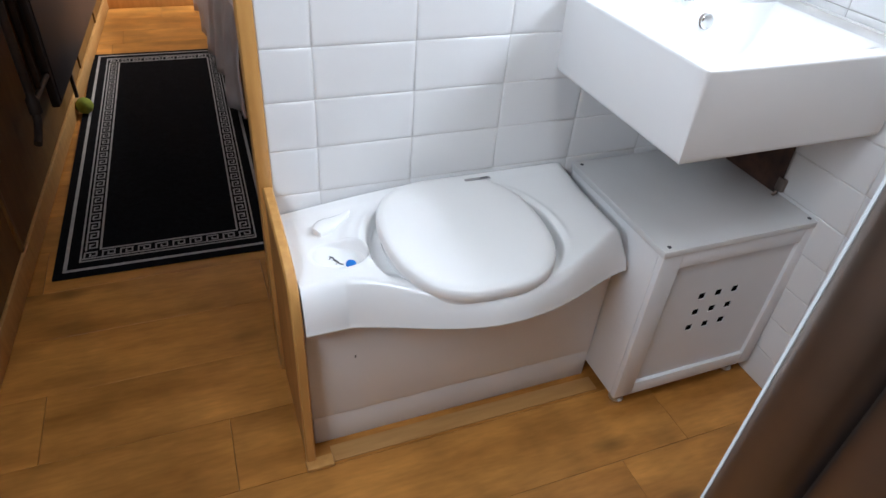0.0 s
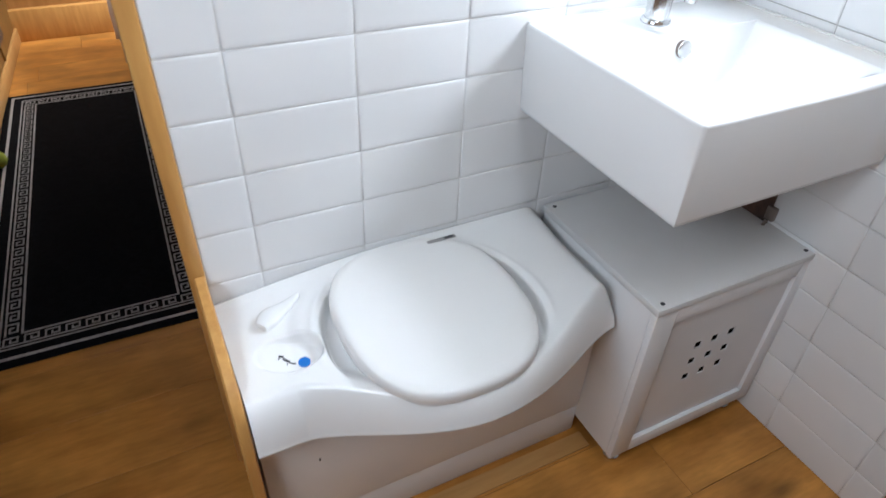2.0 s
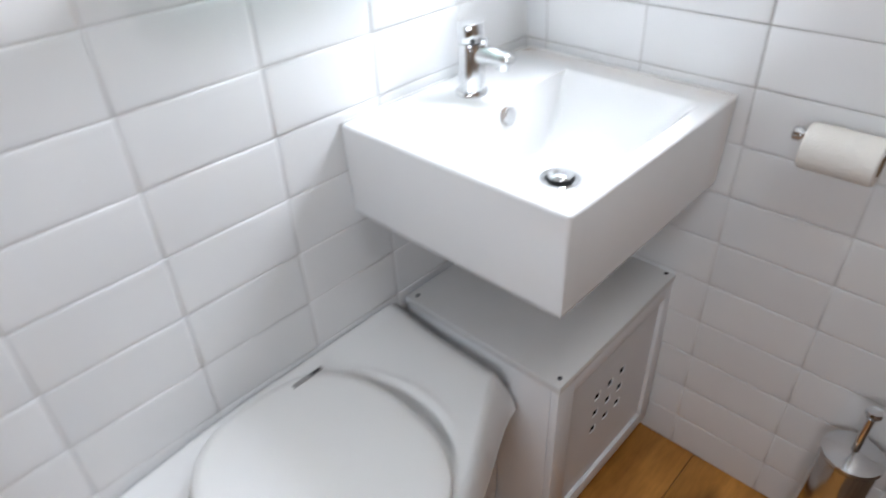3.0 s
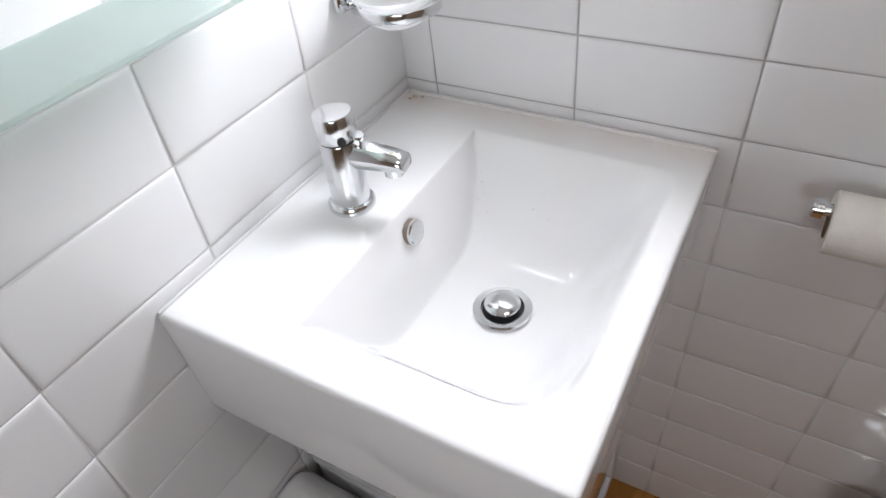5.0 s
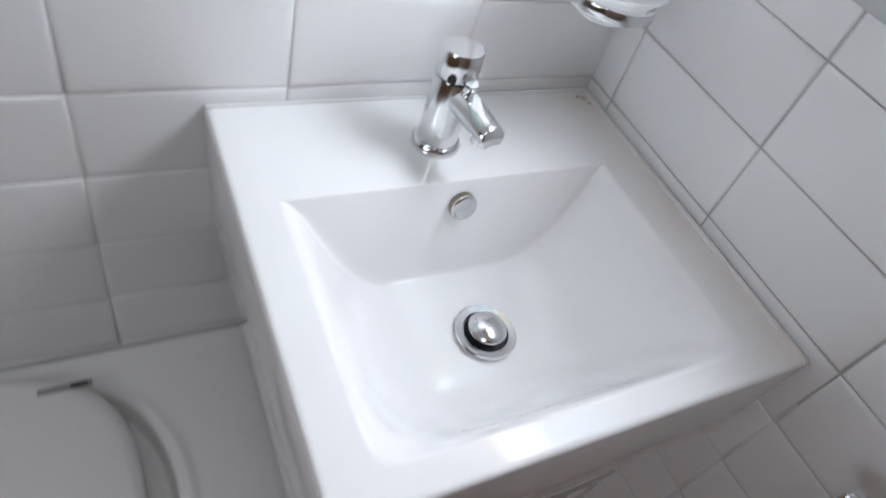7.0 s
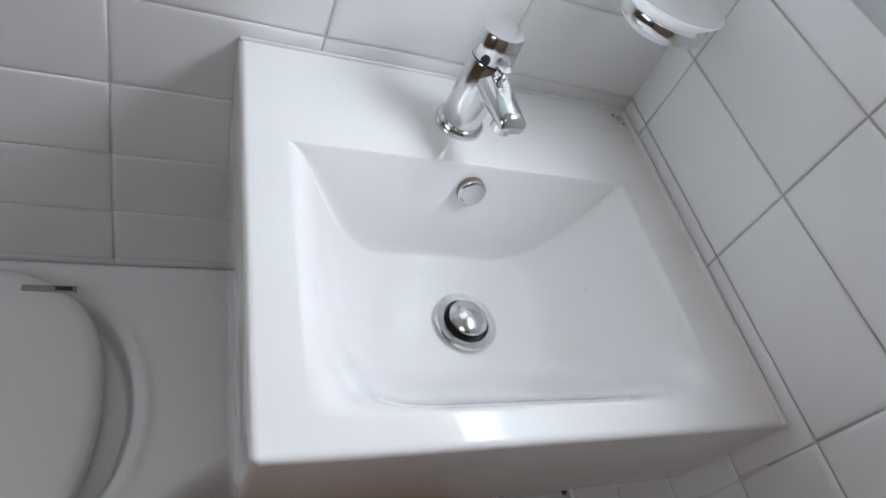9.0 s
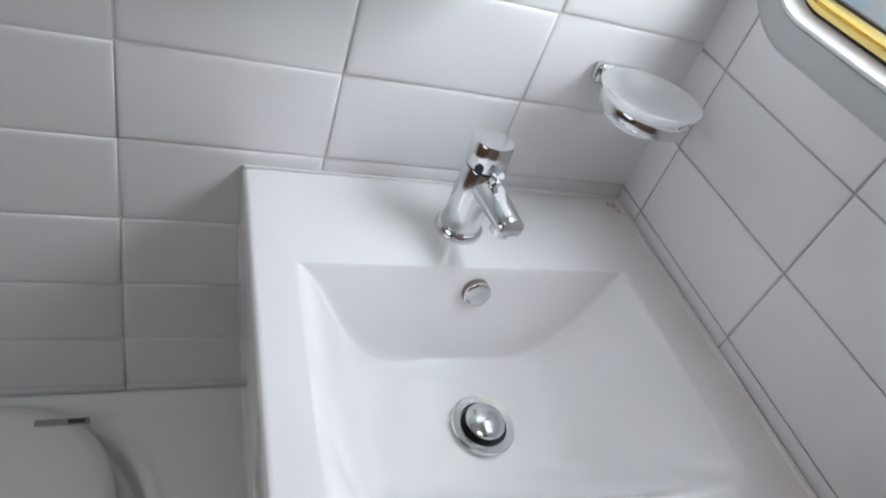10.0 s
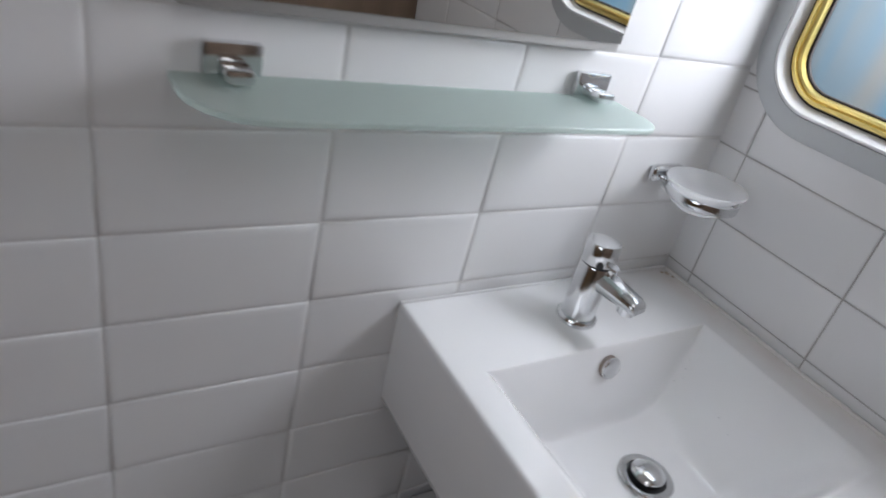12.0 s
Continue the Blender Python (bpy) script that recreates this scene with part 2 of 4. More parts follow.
SHOWER_GLASS = frosted("grey_green_shower_glass", (0.16, 0.19, 0.18), 0.25, 0.1)
# glow for the added ceiling lamp
BULB = bpy.data.materials.new("added_lamp_diffuser")
BULB.use_nodes = True
BULB.node_tree.nodes["Principled BSDF"].inputs["Emission Color"].default_value = (1, 0.96, 0.9, 1)
BULB.node_tree.nodes["Principled BSDF"].inputs["Emission Strength"].default_value = 3.0


# ---- mesh helpers ----
def finish(name, bm, mat, parent=None, label="", smooth=True, angle=35):
    bmesh.ops.recalc_face_normals(bm, faces=bm.faces)
    me = bpy.data.meshes.new(name)
    bm.to_mesh(me)
    bm.free()
    for m in mat if isinstance(mat, (list, tuple)) else [mat]:
        me.materials.append(m)
    if smooth:
        me.polygons.foreach_set("use_smooth", [True] * len(me.polygons))
        me.set_sharp_from_angle(angle=radians(angle))
    ob = new(name, me)
    if parent:
        ob.parent = parent
    if label:
        tagged(ob, label)
    return ob


def part(name, bm, mat, parent, label="", **k):
    return finish(name, bm, mat, parent, label, **k)


def empty(name, at, label, category, group="", kind=""):
    ob = new(name)
    ob.matrix_basis = at if isinstance(at, Matrix) else Matrix.Translation(at)
    ob.empty_display_size = 0.05
    return tagged(ob, label, category, group, kind)


def box(x0, x1, y0, y1, z0, z1, bevel=0.0, bm=None, seg=2):
    bm = bm or bmesh.new()
    r = bmesh.ops.create_cube(bm, size=1)
    vs = r["verts"]
    for v in vs:
        v.co = Vector(((x0 + x1) / 2 + v.co.x * (x1 - x0), (y0 + y1) / 2 + v.co.y * (y1 - y0), (z0 + z1) / 2 + v.co.z * (z1 - z0)))
    if bevel:
        es = list({e for v in vs for e in v.link_edges})
        bmesh.ops.bevel(bm, geom=es, offset=bevel, segments=seg, profile=0.5, affect="EDGES")
    return bm


def lathe(profile, seg=40, bm=None, m=None, cap=True):
    """Turns a profile of (radius, height) round the z axis, then by m."""
    bm = bm or bmesh.new()
    m = m or Matrix()
    rings = []
    for r, z in profile:
        if r < 1e-6:
            rings.append([bm.verts.new(m @ Vector((0, 0, z)))])
        else:
            rings.append([bm.verts.new(m @ Vector((r * math.cos(2 * math.pi * i / seg), r * math.sin(2 * math.pi * i / seg), z))) for i in range(seg)])
    for a, b in zip(rings, rings[1:]):
        for i in range(seg):
            q = [a[i % len(a)], a[(i + 1) % len(a)], b[(i + 1) % len(b)], b[i % len(b)]]
            q = list(dict.fromkeys(q))
            if len(q) > 2:
                bm.faces.new(q)
    if cap:
        for ring in (rings[0], rings[-1]):
            if len(ring) > 2:
                bm.faces.new(ring)
    return bm


def rounded(w, h, r, seg=8, n=2.0):
    """The outline of a rounded rectangle round the origin."""
    pts = []
    for cx, cy, a0 in ((w / 2 - r, h / 2 - r, 0), (-w / 2 + r, h / 2 - r, 90), (-w / 2 + r, -h / 2 + r, 180), (w / 2 - r, -h / 2 + r, 270)):
        for i in range(seg + 1):
            a = radians(a0 + 90 * i / seg)
            pts.append((cx + r * math.cos(a), cy + r * math.sin(a)))
    return pts


def loft(rings, bm=None, close=True, cap=(False, False)):
    """Joins rings of equal length (lists of Vectors) with quads."""
    bm = bm or bmesh.new()
    vs = [[bm.verts.new(p) for p in ring] for ring in rings]
    k = len(vs[0])
    for a, b in zip(vs, vs[1:]):
        for i in range(k if close else k - 1):
            bm.faces.new((a[i], a[(i + 1) % k], b[(i + 1) % k], b[i]))
    if cap[0]:
        bm.faces.new(vs[0])
    if cap[1]:
        bm.faces.new(vs[-1])
    return bm


def tube(points, r, seg=12, bm=None):
    bm = bm or bmesh.new()
    pts = [Vector(p) for p in points]
    rings = []
    for i, p in enumerate(pts):
        d = (pts[min(i + 1, len(pts) - 1)] - pts[max(i - 1, 0)]).normalized()
        q = d.to_track_quat("Z", "Y").to_matrix()
        rings.append([p + q @ Vector((r * math.cos(2 * math.pi * k / seg), r * math.sin(2 * math.pi * k / seg), 0)) for k in range(seg)])
    return loft(rings, bm, cap=(True, True))


def smoothstep(a, b, x):
    t = min(1.0, max(0.0, (x - a) / (b - a)))
    return t * t * (3 - 2 * t)


# ---- the slanting side wall: u runs along it towards the partition, v up it ----
LEAN = math.atan2(0.055, 0.93)
SIDE = Matrix.Translation((0.055, 0, 0)) @ Matrix.Rotation(-LEAN, 4, "Y")
ROOF = 1.95

# ---- structure ----
JOINT = 0.0022
COLS = [-0.1975, -0.3945, -0.5915, -0.7925, -0.9925]          # joints on the partition
ROWS_Z = [0.9235 + (0.1026 if i < 0 else 0.1006) * i for i in range(-9, 11)]
WALL_X0 = -1.088

floor = finish("floor", box(-2.1, 0.30, -2.6, 3.25, -0.08, -0.012), material("dark_subfloor", (0.06, 0.035, 0.015), 0.8))
tagged(floor, "warm oak-effect plank floor with fine dark joints", "floor", kind="structure")

back = finish("wall_partition", box(WALL_X0, 0.04, 0.0022, 0.036, 0.0, ROOF), GROUT)
tagged(back, "partition wall clad in white rectangular glazed tiles", "wall", kind="structure")
bed_face = finish("wall_bedroom_side", box(WALL_X0, 0.04, 0.037, 0.05, 0.0, ROOF), OAK_PANEL)
tagged(bed_face, "oak-veneered bedroom side of the partition", "wall", kind="structure")

# window opening in the side wall, u and v
WU0, WU1, WV0, WV1 = -0.475, -0.034, 1.205, 1.565
bm = bmesh.new()
for u0, u1, v0, v1 in ((-2.6, 0.04, -0.02, 0.86), (-2.6, WU0, 0.86, ROOF), (WU1, 0.04, 0.86, ROOF), (WU0, WU1, 0.86, WV0), (WU0, WU1, WV1, ROOF)):
    box(0.0022, 0.05, u0, u1, v0, v1, bm=bm)
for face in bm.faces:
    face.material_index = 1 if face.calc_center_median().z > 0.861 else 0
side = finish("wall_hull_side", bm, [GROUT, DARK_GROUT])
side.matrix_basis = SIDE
tagged(side, "inward-leaning hull side wall in white glazed tiles with a window", "wall", kind="structure")
bm = bmesh.new()
for y0, y1, z0, z1 in ((0.05, 2.05, 0, ROOF), (2.65, 3.25, 0, ROOF), (2.05, 2.65, 0, 1.2), (2.05, 2.65, 1.6, ROOF)):
    box(0.05, 0.10, y0, y1, z0, z1, bm=bm)
tagged(finish("wall_bedroom_outer", bm, OAK_PANEL), "oak-panelled outer wall of the bedroom with a window opening", "wall", kind="structure")

# corridor wall, a little askew to the partition
CORR = pose(-1.755, 0, 0, 0, 0, -3.15)
bm = bmesh.new()
# the unseen opening at y -1.22 to -0.50 lets the added side light in
for y0, y1, z0, z1 in ((-2.7, -1.22, 0, ROOF), (-0.50, 3.35, 0, ROOF), (-1.22, -0.50, 0, 1.2), (-1.22, -0.50, 1.65, ROOF)):
    box(-0.05, -0.012, y0, y1, z0, z1, bm=bm)
corridor = finish("wall_corridor", bm, CORRIDOR_OAK)
corridor.matrix_basis = CORR
tagged(corridor, "oak-panelled corridor wall with narrow vertical trims", "wall", kind="structure")
skirt = finish("baseboard", box(-0.012, 0.0, -2.6, 3.2, 0, 0.075, 0.004), STRIP_OAK)
skirt.matrix_basis = CORR
tagged(skirt, "pale oak skirting board along the corridor wall", "skirting board", kind="structure")
for yy in (0.13, 0.58, 1.92, 2.52):
    t = finish("trim", box(-0.012, -0.004, yy - 0.010, yy + 0.010, 0.076, ROOF, 0.002), CORRIDOR_OAK)
    t.matrix_basis = CORR
    tagged(t, "narrow oak cover strip on the corridor wall", "trim", kind="structure")
bm = box(-2.1, 0.30, 3.02, 3.2, 0.0, ROOF)
tagged(finish("wall_far_end", bm, OAK_PANEL), "oak-panelled end wall of the sleeping cabin", "wall", kind="structure")
tagged(finish("step_riser", box(-1.62, -0.6, 2.98, 3.02, 0, 0.16, 0.004), OAK_TRIM), "low oak step at the end of the corridor", "step", kind="structure")
tagged(finish("wall_south", box(-2.1, 0.30, -2.6, -2.5, 0, ROOF), GREY_WALL), "plain pale grey wall behind the bathroom", "wall", kind="structure")
tagged(finish("wall_shower", box(-0.90, 0.30, -1.06, -1.0, 0, ROOF), BROWN_PANEL), "plain brown veneered wall of the shower cubicle", "wall", kind="structure")
tagged(finish("ceiling", box(-2.1, 0.30, -2.6, 3.25, ROOF, ROOF + 0.05), CEILING), "plain white boarded ceiling", "ceiling", kind="structure")

# oak post and low side board that end the partition
bm = box(-1.116, WALL_X0, -0.004, 0.052, 0.0, ROOF, 0.004)
post = finish("partition_post", bm, OAK_TRIM)
tagged(post, "light oak upright capping the end of the tiled partition", "post", kind="structure")


def side_board():
    top = [(-0.006, 0.536), (-0.05, 0.531), (-0.12, 0.524), (-0.19, 0.514), (-0.235, 0.503), (-0.262, 0.475), (-0.275, 0.435), (-0.281, 0.38), (-0.285, 0.30), (-0.287, 0.0)]
    ob = empty("toilet_side_board", (-1.10, 0, 0), "low oak side board with rounded pale edging beside the toilet", "side board")
    inner = [(y + 0.004, z - 0.008) for y, z in top]
    ring = [Vector((0, y, z)) for y, z in inner] + [Vector((0, -0.006, 0.0))]
    bm = loft([[p + Vector((-0.007, 0, 0)) for p in ring], [p + Vector((0.009, 0, 0)) for p in ring]], cap=(True, True))
    part("board", bm, OAK_PANEL, ob)
    rings = []
    for i, (y, z) in enumerate(top):
        a, b = Vector((0, *top[max(i - 1, 0)])), Vector((0, *top[min(i + 1, len(top) - 1)]))
        d = (b - a).normalized()
        nrm = Vector((0, -d.z, d.y)) * -1
        p = Vector((0, y, z))
        sec = ((-0.009, -0.012), (-0.009, 0.004), (-0.006, 0.008), (0.008, 0.008), (0.011, 0.004), (0.011, -0.012))
        rings.append([p + Vector((s, 0, 0)) - nrm * -k for s, k in sec])
    part("edging", loft(rings, cap=(True, True)), OAK_TRIM, ob, "pale oak edging strip")
    part("foot_block", box(-0.012, 0.048, -0.315, -0.286, 0.0, 0.012, 0.003), OAK_TRIM, ob)
    return ob


side_board()
tagged(finish("floor_strip", box(-1.052, -0.37, -0.304, -0.262, 0.0, 0.004, 0.001), STRIP_OAK), "pale oak floor strip along the toilet base", "floor strip", kind="structure")


# ---- cassette toilet ----
def toilet():
    ob = empty("cassette_toilet", (0, 0, 0), "white moulded plastic cassette toilet with closed lid against the tiles", "toilet")
    x0, x1 = -1.087, -0.372
    part("base", box(x0 + 0.003, x1 - 0.010, -0.250, -0.004, 0.092, 0.44, 0.004), KICK, ob, "grey-white front panel")
    part("plinth", box(x0 + 0.006, x1 - 0.008, -0.246, -0.004, 0.0, 0.090, 0.003), KICK, ob)

    def bulge(x):
        u = min(1.0, abs(x + 0.738) / (0.27 if x < -0.738 else 0.345))
        return 0.126 * math.cos(math.pi / 2 * u) ** 1.4

    def lip_start(x):
        b_rel = bulge(x) / 0.126
        return -0.297 - bulge(x) + 0.042 - 0.014 * b_rel

    def wall_height(x):
        s = (x - x0) / (x1 - 0.020 - x0)
        return 0.506 - 0.036 * max(0.0, 1 - s / 0.50) ** 1.4 - 0.040 * (1 - math.sqrt(1 - smoothstep(0.93, 1.0, s) ** 2 * 0.999))

    def top_height(x, y):
        s = (x - x0) / (x1 - 0.020 - x0)
        fore = (y + 0.009) / (lip_start(x) + 0.009)
        z_wall = wall_height(x)
        z = 0.500 - 0.016 * max(0.0, 1 - s / 0.34) ** 1.6 - (0.040 + 0.02 * fore) * (1 - math.sqrt(1 - smoothstep(0.92, 1.0, s) ** 2 * 0.999))
        z = z_wall + (z - z_wall) * smoothstep(0.0, 0.45, fore)
        # channel round the lid with a soft raised rim outside it
        r = math.hypot((x + 0.748) / 0.192, (y + 0.215) / 0.200)
        fade = (1 - smoothstep(0.78, 0.99, fore)) * smoothstep(0.10, 0.30, fore)
        groove = -0.024 * (1 - smoothstep(0.97, 1.03, r)) + 0.0026 * math.exp(-((r - 1.09) / 0.04) ** 2)
        if x < -0.75:
            groove -= 0.004 * smoothstep(1.20, 1.32, r) * (1 - smoothstep(1.5, 2.0, r))
        # flush cup: steep at its inner end, running out flat towards the side board
        a, b = x + 0.992, y + 0.192
        p, w = a * 0.94 - b * 0.34, a * 0.34 + b * 0.94
        q = math.hypot(p / (0.050 if p > 0 else 0.066), w / 0.041)
        depth = 0.003 + 0.020 * smoothstep(-0.060, 0.030, p)
        cup = -depth * (1 - smoothstep(0.88, 1.0, q)) + 0.0028 * math.exp(-((q - 1.09) / 0.06) ** 2) * smoothstep(-0.02, 0.02, p)
        hump = 0.004 * math.exp(-(((x + 1.045) / 0.03) ** 2 + ((y + 0.150) / 0.045) ** 2))
        return z + (groove + hump) * fade + cup

    # the moulded top: lines run from the wall over the seat and down the front lip
    nx, ny = 340, 170
    lines = []
    for i in range(nx + 1):
        x = x0 + (x1 - 0.020 - x0) * i / nx
        f = -0.297 - bulge(x)
        b_rel = bulge(x) / 0.126
        base_z = 0.394 + 0.056 * b_rel
        z_wall = wall_height(x)
        col = [Vector((x, -0.003, z_wall - 0.03)), Vector((x, -0.003, z_wall)), Vector((x, -0.009, z_wall + 0.003))]
        ys = lip_start(x)
        for k in range(1, ny + 1):
            y = -0.009 + (ys + 0.009) * k / ny
            col.append(Vector((x, y, top_height(x, y) + 0.003 * (1 - smoothstep(0.0, 0.1, k / ny)))))
        zz = col[-1].z
        for d in (4, 8, 12, 16, 20, 24, 28, 32, 36, 40, 44, 48, 52, 56, 60, 63):
            c, e = math.sin(radians(d)) / math.sin(radians(63)), (1 - math.cos(radians(d))) / (1 - math.cos(radians(63)))
            col.append(Vector((x, ys + (f - ys) * c, zz + (base_z + 0.006 - zz) * e)))
        col += [Vector((x, f - 0.0015, base_z + 0.003)), Vector((x, f + 0.001, base_z)), Vector((x, f + 0.012, base_z + 0.001)), Vector((x, f + 0.016, base_z + 0.012)), Vector((x, -0.10, base_z + 0.02))]
        lines.append(col)
    bm = loft(lines, close=False, cap=(True, True))
    part("moulded_top", bm, PLASTIC, ob, angle=70)

    # lid: a rounded shield, narrower at the front
    def outline(k, n=64):
        pts = []
        for i in range(n):
            a = 2 * math.pi * i / n
            c, s = math.cos(a), math.sin(a)
            e = 2.6
            rx = 0.166 * k
            x = math.copysign(abs(c) ** (2 / e), c) * rx
            y = math.copysign(abs(s) ** (2 / e), s) * 0.190 * k
            x *= 1 - 0.06 * max(0, -y) / 0.192
            pts.append((x, y))
        return pts

    lid_c = Vector((-0.752, -0.217, 0))
    rings = [[lid_c + Vector((x, y, z)) for x, y in outline(k)] for k, z in ((0.985, 0.500), (1.0, 0.506), (1.0, 0.516), (0.992, 0.522), (0.972, 0.5255), (0.90, 0.528), (0.7, 0.530), (0.4, 0.531), (0.12, 0.5312))]
    lid = part("lid", loft(rings, cap=(True, True)), LID, ob, "closed white lid with grey maker's badge")
    b = box(-0.688, -0.628, -0.064, -0.055, 0.5275, 0.5292, 0.0005)
    part("badge", b, GREY_PRINT, lid, "small grey badge")
    part("badge_letters", box(-0.652, -0.633, -0.0625, -0.0565, 0.5291, 0.5297), PRINT, lid)
    rings = [[lid_c + Vector((x, y, z)) for x, y in outline(k)] for k, z in ((0.93, 0.470), (0.95, 0.474), (0.96, 0.497), (0.94, 0.499))]
    part("seat", loft(rings, cap=(True, True)), PLASTIC, ob)
    # flush lever, a thin wavy paddle
    pad = [(-1.026, -0.118, 0.012), (-1.017, -0.108, 0.0180), (-1.007, -0.100, 0.0205), (-0.996, -0.093, 0.0185), (-0.984, -0.087, 0.0140), (-0.971, -0.080, 0.0105), (-0.958, -0.073, 0.0075), (-0.948, -0.067, 0.003)]
    rings = []
    for i, (x, y, w) in enumerate(pad):
        z = top_height(x, y) + 0.0075 + 0.0015 * math.sin(i * 0.9)
        low = -0.012 if i < 4 else -0.010
        rings.append([Vector((x, y, z)) + Vector((-0.55, 0.83, 0)) * w * a + Vector((0, 0, h)) for a, h in ((-1, 0), (-0.92, 0.003), (-0.6, 0.005), (0, 0.006), (0.6, 0.005), (0.92, 0.003), (1, 0), (0.9, low), (-0.9, low))])
    part("flush_lever", loft(rings, cap=(True, True)), PLASTIC, ob, "white curved flush lever", angle=60)
    # blue button and worn print on the floor of the cup
    def on_cup(x, y):
        e = 0.006
        n = Vector((top_height(x - e, y) - top_height(x + e, y), top_height(x, y - e) - top_height(x, y + e), 2 * e)).normalized()
        return Matrix.Translation((x, y, top_height(x, y))) @ Vector((0, 0, 1)).rotation_difference(n).to_matrix().to_4x4()

    part("blue_button", lathe([(0.0100, -0.003), (0.0100, 0.0024), (0.0090, 0.0032), (0, 0.0034)], 28, m=on_cup(-0.979, -0.204)), BLUE, ob, "round blue flush button")
    for dx, dy, ln, w, turn in ((0, 0, 0.012, 0.0024, -46), (-0.006, 0.009, 0.009, 0.0020, -20), (0.008, -0.008, 0.011, 0.0014, -30), (-0.011, 0.005, 0.004, 0.0010, 40), (-0.001, -0.008, 0.004, 0.0008, 70)):
        bm = box(-ln / 2, ln / 2, -w, w, -0.001, 0.0006)
        bm.transform(on_cup(-1.005 + dx, -0.190 + dy) @ Matrix.Rotation(radians(turn), 4, "Z"))
        part("button_print", bm, PRINT, ob, "worn dark print")
    # scuff on the front panel
    part("scuff", box(-0.987, -0.984, -0.2512, -0.2500, 0.262, 0.268), PRINT, ob, "small dark scuff")
    return ob


toilet()


# ---- vented cabinet under the basin ----
def cabinet():
    ob = empty("under_basin_cabinet", (0, 0, 0), "white painted cabinet on metal feet with square vent holes", "cabinet")
    x0, x1, y0, zb, zt = -0.368, 0.040, -0.376, 0.050, 0.487
    part("body", box(x0 - 0.012, x1, y0 + 0.016, -0.010, zb, zt, 0.003), CABINET, ob)
    part("cabinet_top", box(x0 - 0.016, x1, y0 - 0.003, -0.008, zt, zt + 0.017, 0.003), CABINET_TOP, ob, "top board, greyer than the body")
    fw = 0.040
    door = empty("door", (0, 0, 0), "panelled white door with nine square holes", "")
    door.parent = ob
    del door["label"]
    frame_y = (y0, y0 + 0.016)
    part("stile", box(x0 - 0.012, x0 + fw, *frame_y, zb, zt - 0.001, 0.002), CABINET, door)
    part("stile", box(x1 - 0.035, x1, *frame_y, zb, zt - 0.001, 0.002), CABINET, door)
    part("rail", box(x0 + fw, x1 - 0.035, *frame_y, zt - 0.038, zt - 0.001, 0.002), CABINET, door)
    part("rail", box(x0 + fw, x1 - 0.035, *frame_y, zb, zb + 0.040, 0.002), CABINET, door)
    # panel with real square holes
    px0, px1, pz0, pz1 = x0 + fw, x1 - 0.035, zb + 0.040, zt - 0.038
    cx = (-0.2165, -0.1695, -0.1225)
    cz = (0.3355, 0.2865, 0.2375)
    h = 0.0096
    xs = sorted([px0, px1] + [c + d for c in cx for d in (-h, h)])
    zs = sorted([pz0, pz1] + [c + d for c in cz for d in (-h, h)])
    bm = bmesh.new()
    for i in range(len(xs) - 1):
        for j in range(len(zs) - 1):
            if i % 2 and j % 2:
                continue
            a, b, c, d = xs[i], xs[i + 1], zs[j], zs[j + 1]
            bm.faces.new([bm.verts.new((x, y0 + 0.009, z)) for x, z in ((a, c), (b, c), (b, d), (a, d))])
    for c in cx:
        for d in cz:
            q = ((c - h, d - h), (c + h, d - h), (c + h, d + h), (c - h, d + h))
            for k in range(4):
                (a, b), (e, g) = q[k], q[(k + 1) % 4]
                bm.faces.new([bm.verts.new(p) for p in ((a, y0 + 0.009, b), (e, y0 + 0.009, g), (e, y0 + 0.0118, g), (a, y0 + 0.0118, b))])
    bmesh.ops.remove_doubles(bm, verts=bm.verts, dist=1e-5)
    part("door_panel", bm, CABINET_PANEL, door, smooth=False)
    # added black sheet paints the cabinet's inner shade behind the holes
    part("hole_backing", box(cx[0] - 0.03, cx[2] + 0.03, y0 + 0.0120, y0 + 0.0150, cz[2] - 0.03, cz[0] + 0.03), HOLE_SHADE, ob)
    for x, y in ((-0.364, -0.365), (0.016, -0.363), (-0.366, -0.026)):
        part("screw", lathe([(0.0045, -0.001), (0.0045, 0.0008), (0, 0.001)], 16, m=Matrix.Translation((x, y, zt + 0.017))), PRINT, ob, "dark screw head")
    for x, y in ((x0 + 0.03, y0 + 0.035), (x1 - 0.03, y0 + 0.035), (x0 + 0.03, -0.04), (x1 - 0.03, -0.04)):
        part("foot", lathe([(0.019, 0.0), (0.019, 0.006), (0.012, 0.010), (0.012, 0.040), (0.017, 0.044), (0.017, 0.050)], 24, m=Matrix.Translation((x, y, 0))), CHROME, ob, "metal foot")
    return ob


cabinet()

# bare patch of wall with waste pipe under the basin
wall_hole = finish("wall_cutout", box(-0.0075, -0.0055, -0.262, -0.09, 0.50, 0.735), ROT)
wall_hole.matrix_basis = SIDE
tagged(wall_hole, "bare brown untiled patch of wall behind the basin", "wall patch", kind="structure")
pipe = empty("waste_pipe", (0, 0, 0), "white plastic basin waste pipe behind the basin", "pipe")
part("trap", tube([(-0.243, -0.257, 0.742), (-0.243, -0.257, 0.70), (-0.243, -0.245, 0.675), (-0.243, -0.22, 0.665), (-0.243, 0.0, 0.665)], 0.016), PLASTIC, pipe)
clip = empty("pipe_clip", (0.018, -0.262, 0.535), "grey metal pipe clip on the bare wall", "clip")
part("clip_plate", box(-0.006, 0.006, -0.012, 0.010, -0.02, 0.012, 0.003), DARK_CHROME, clip)
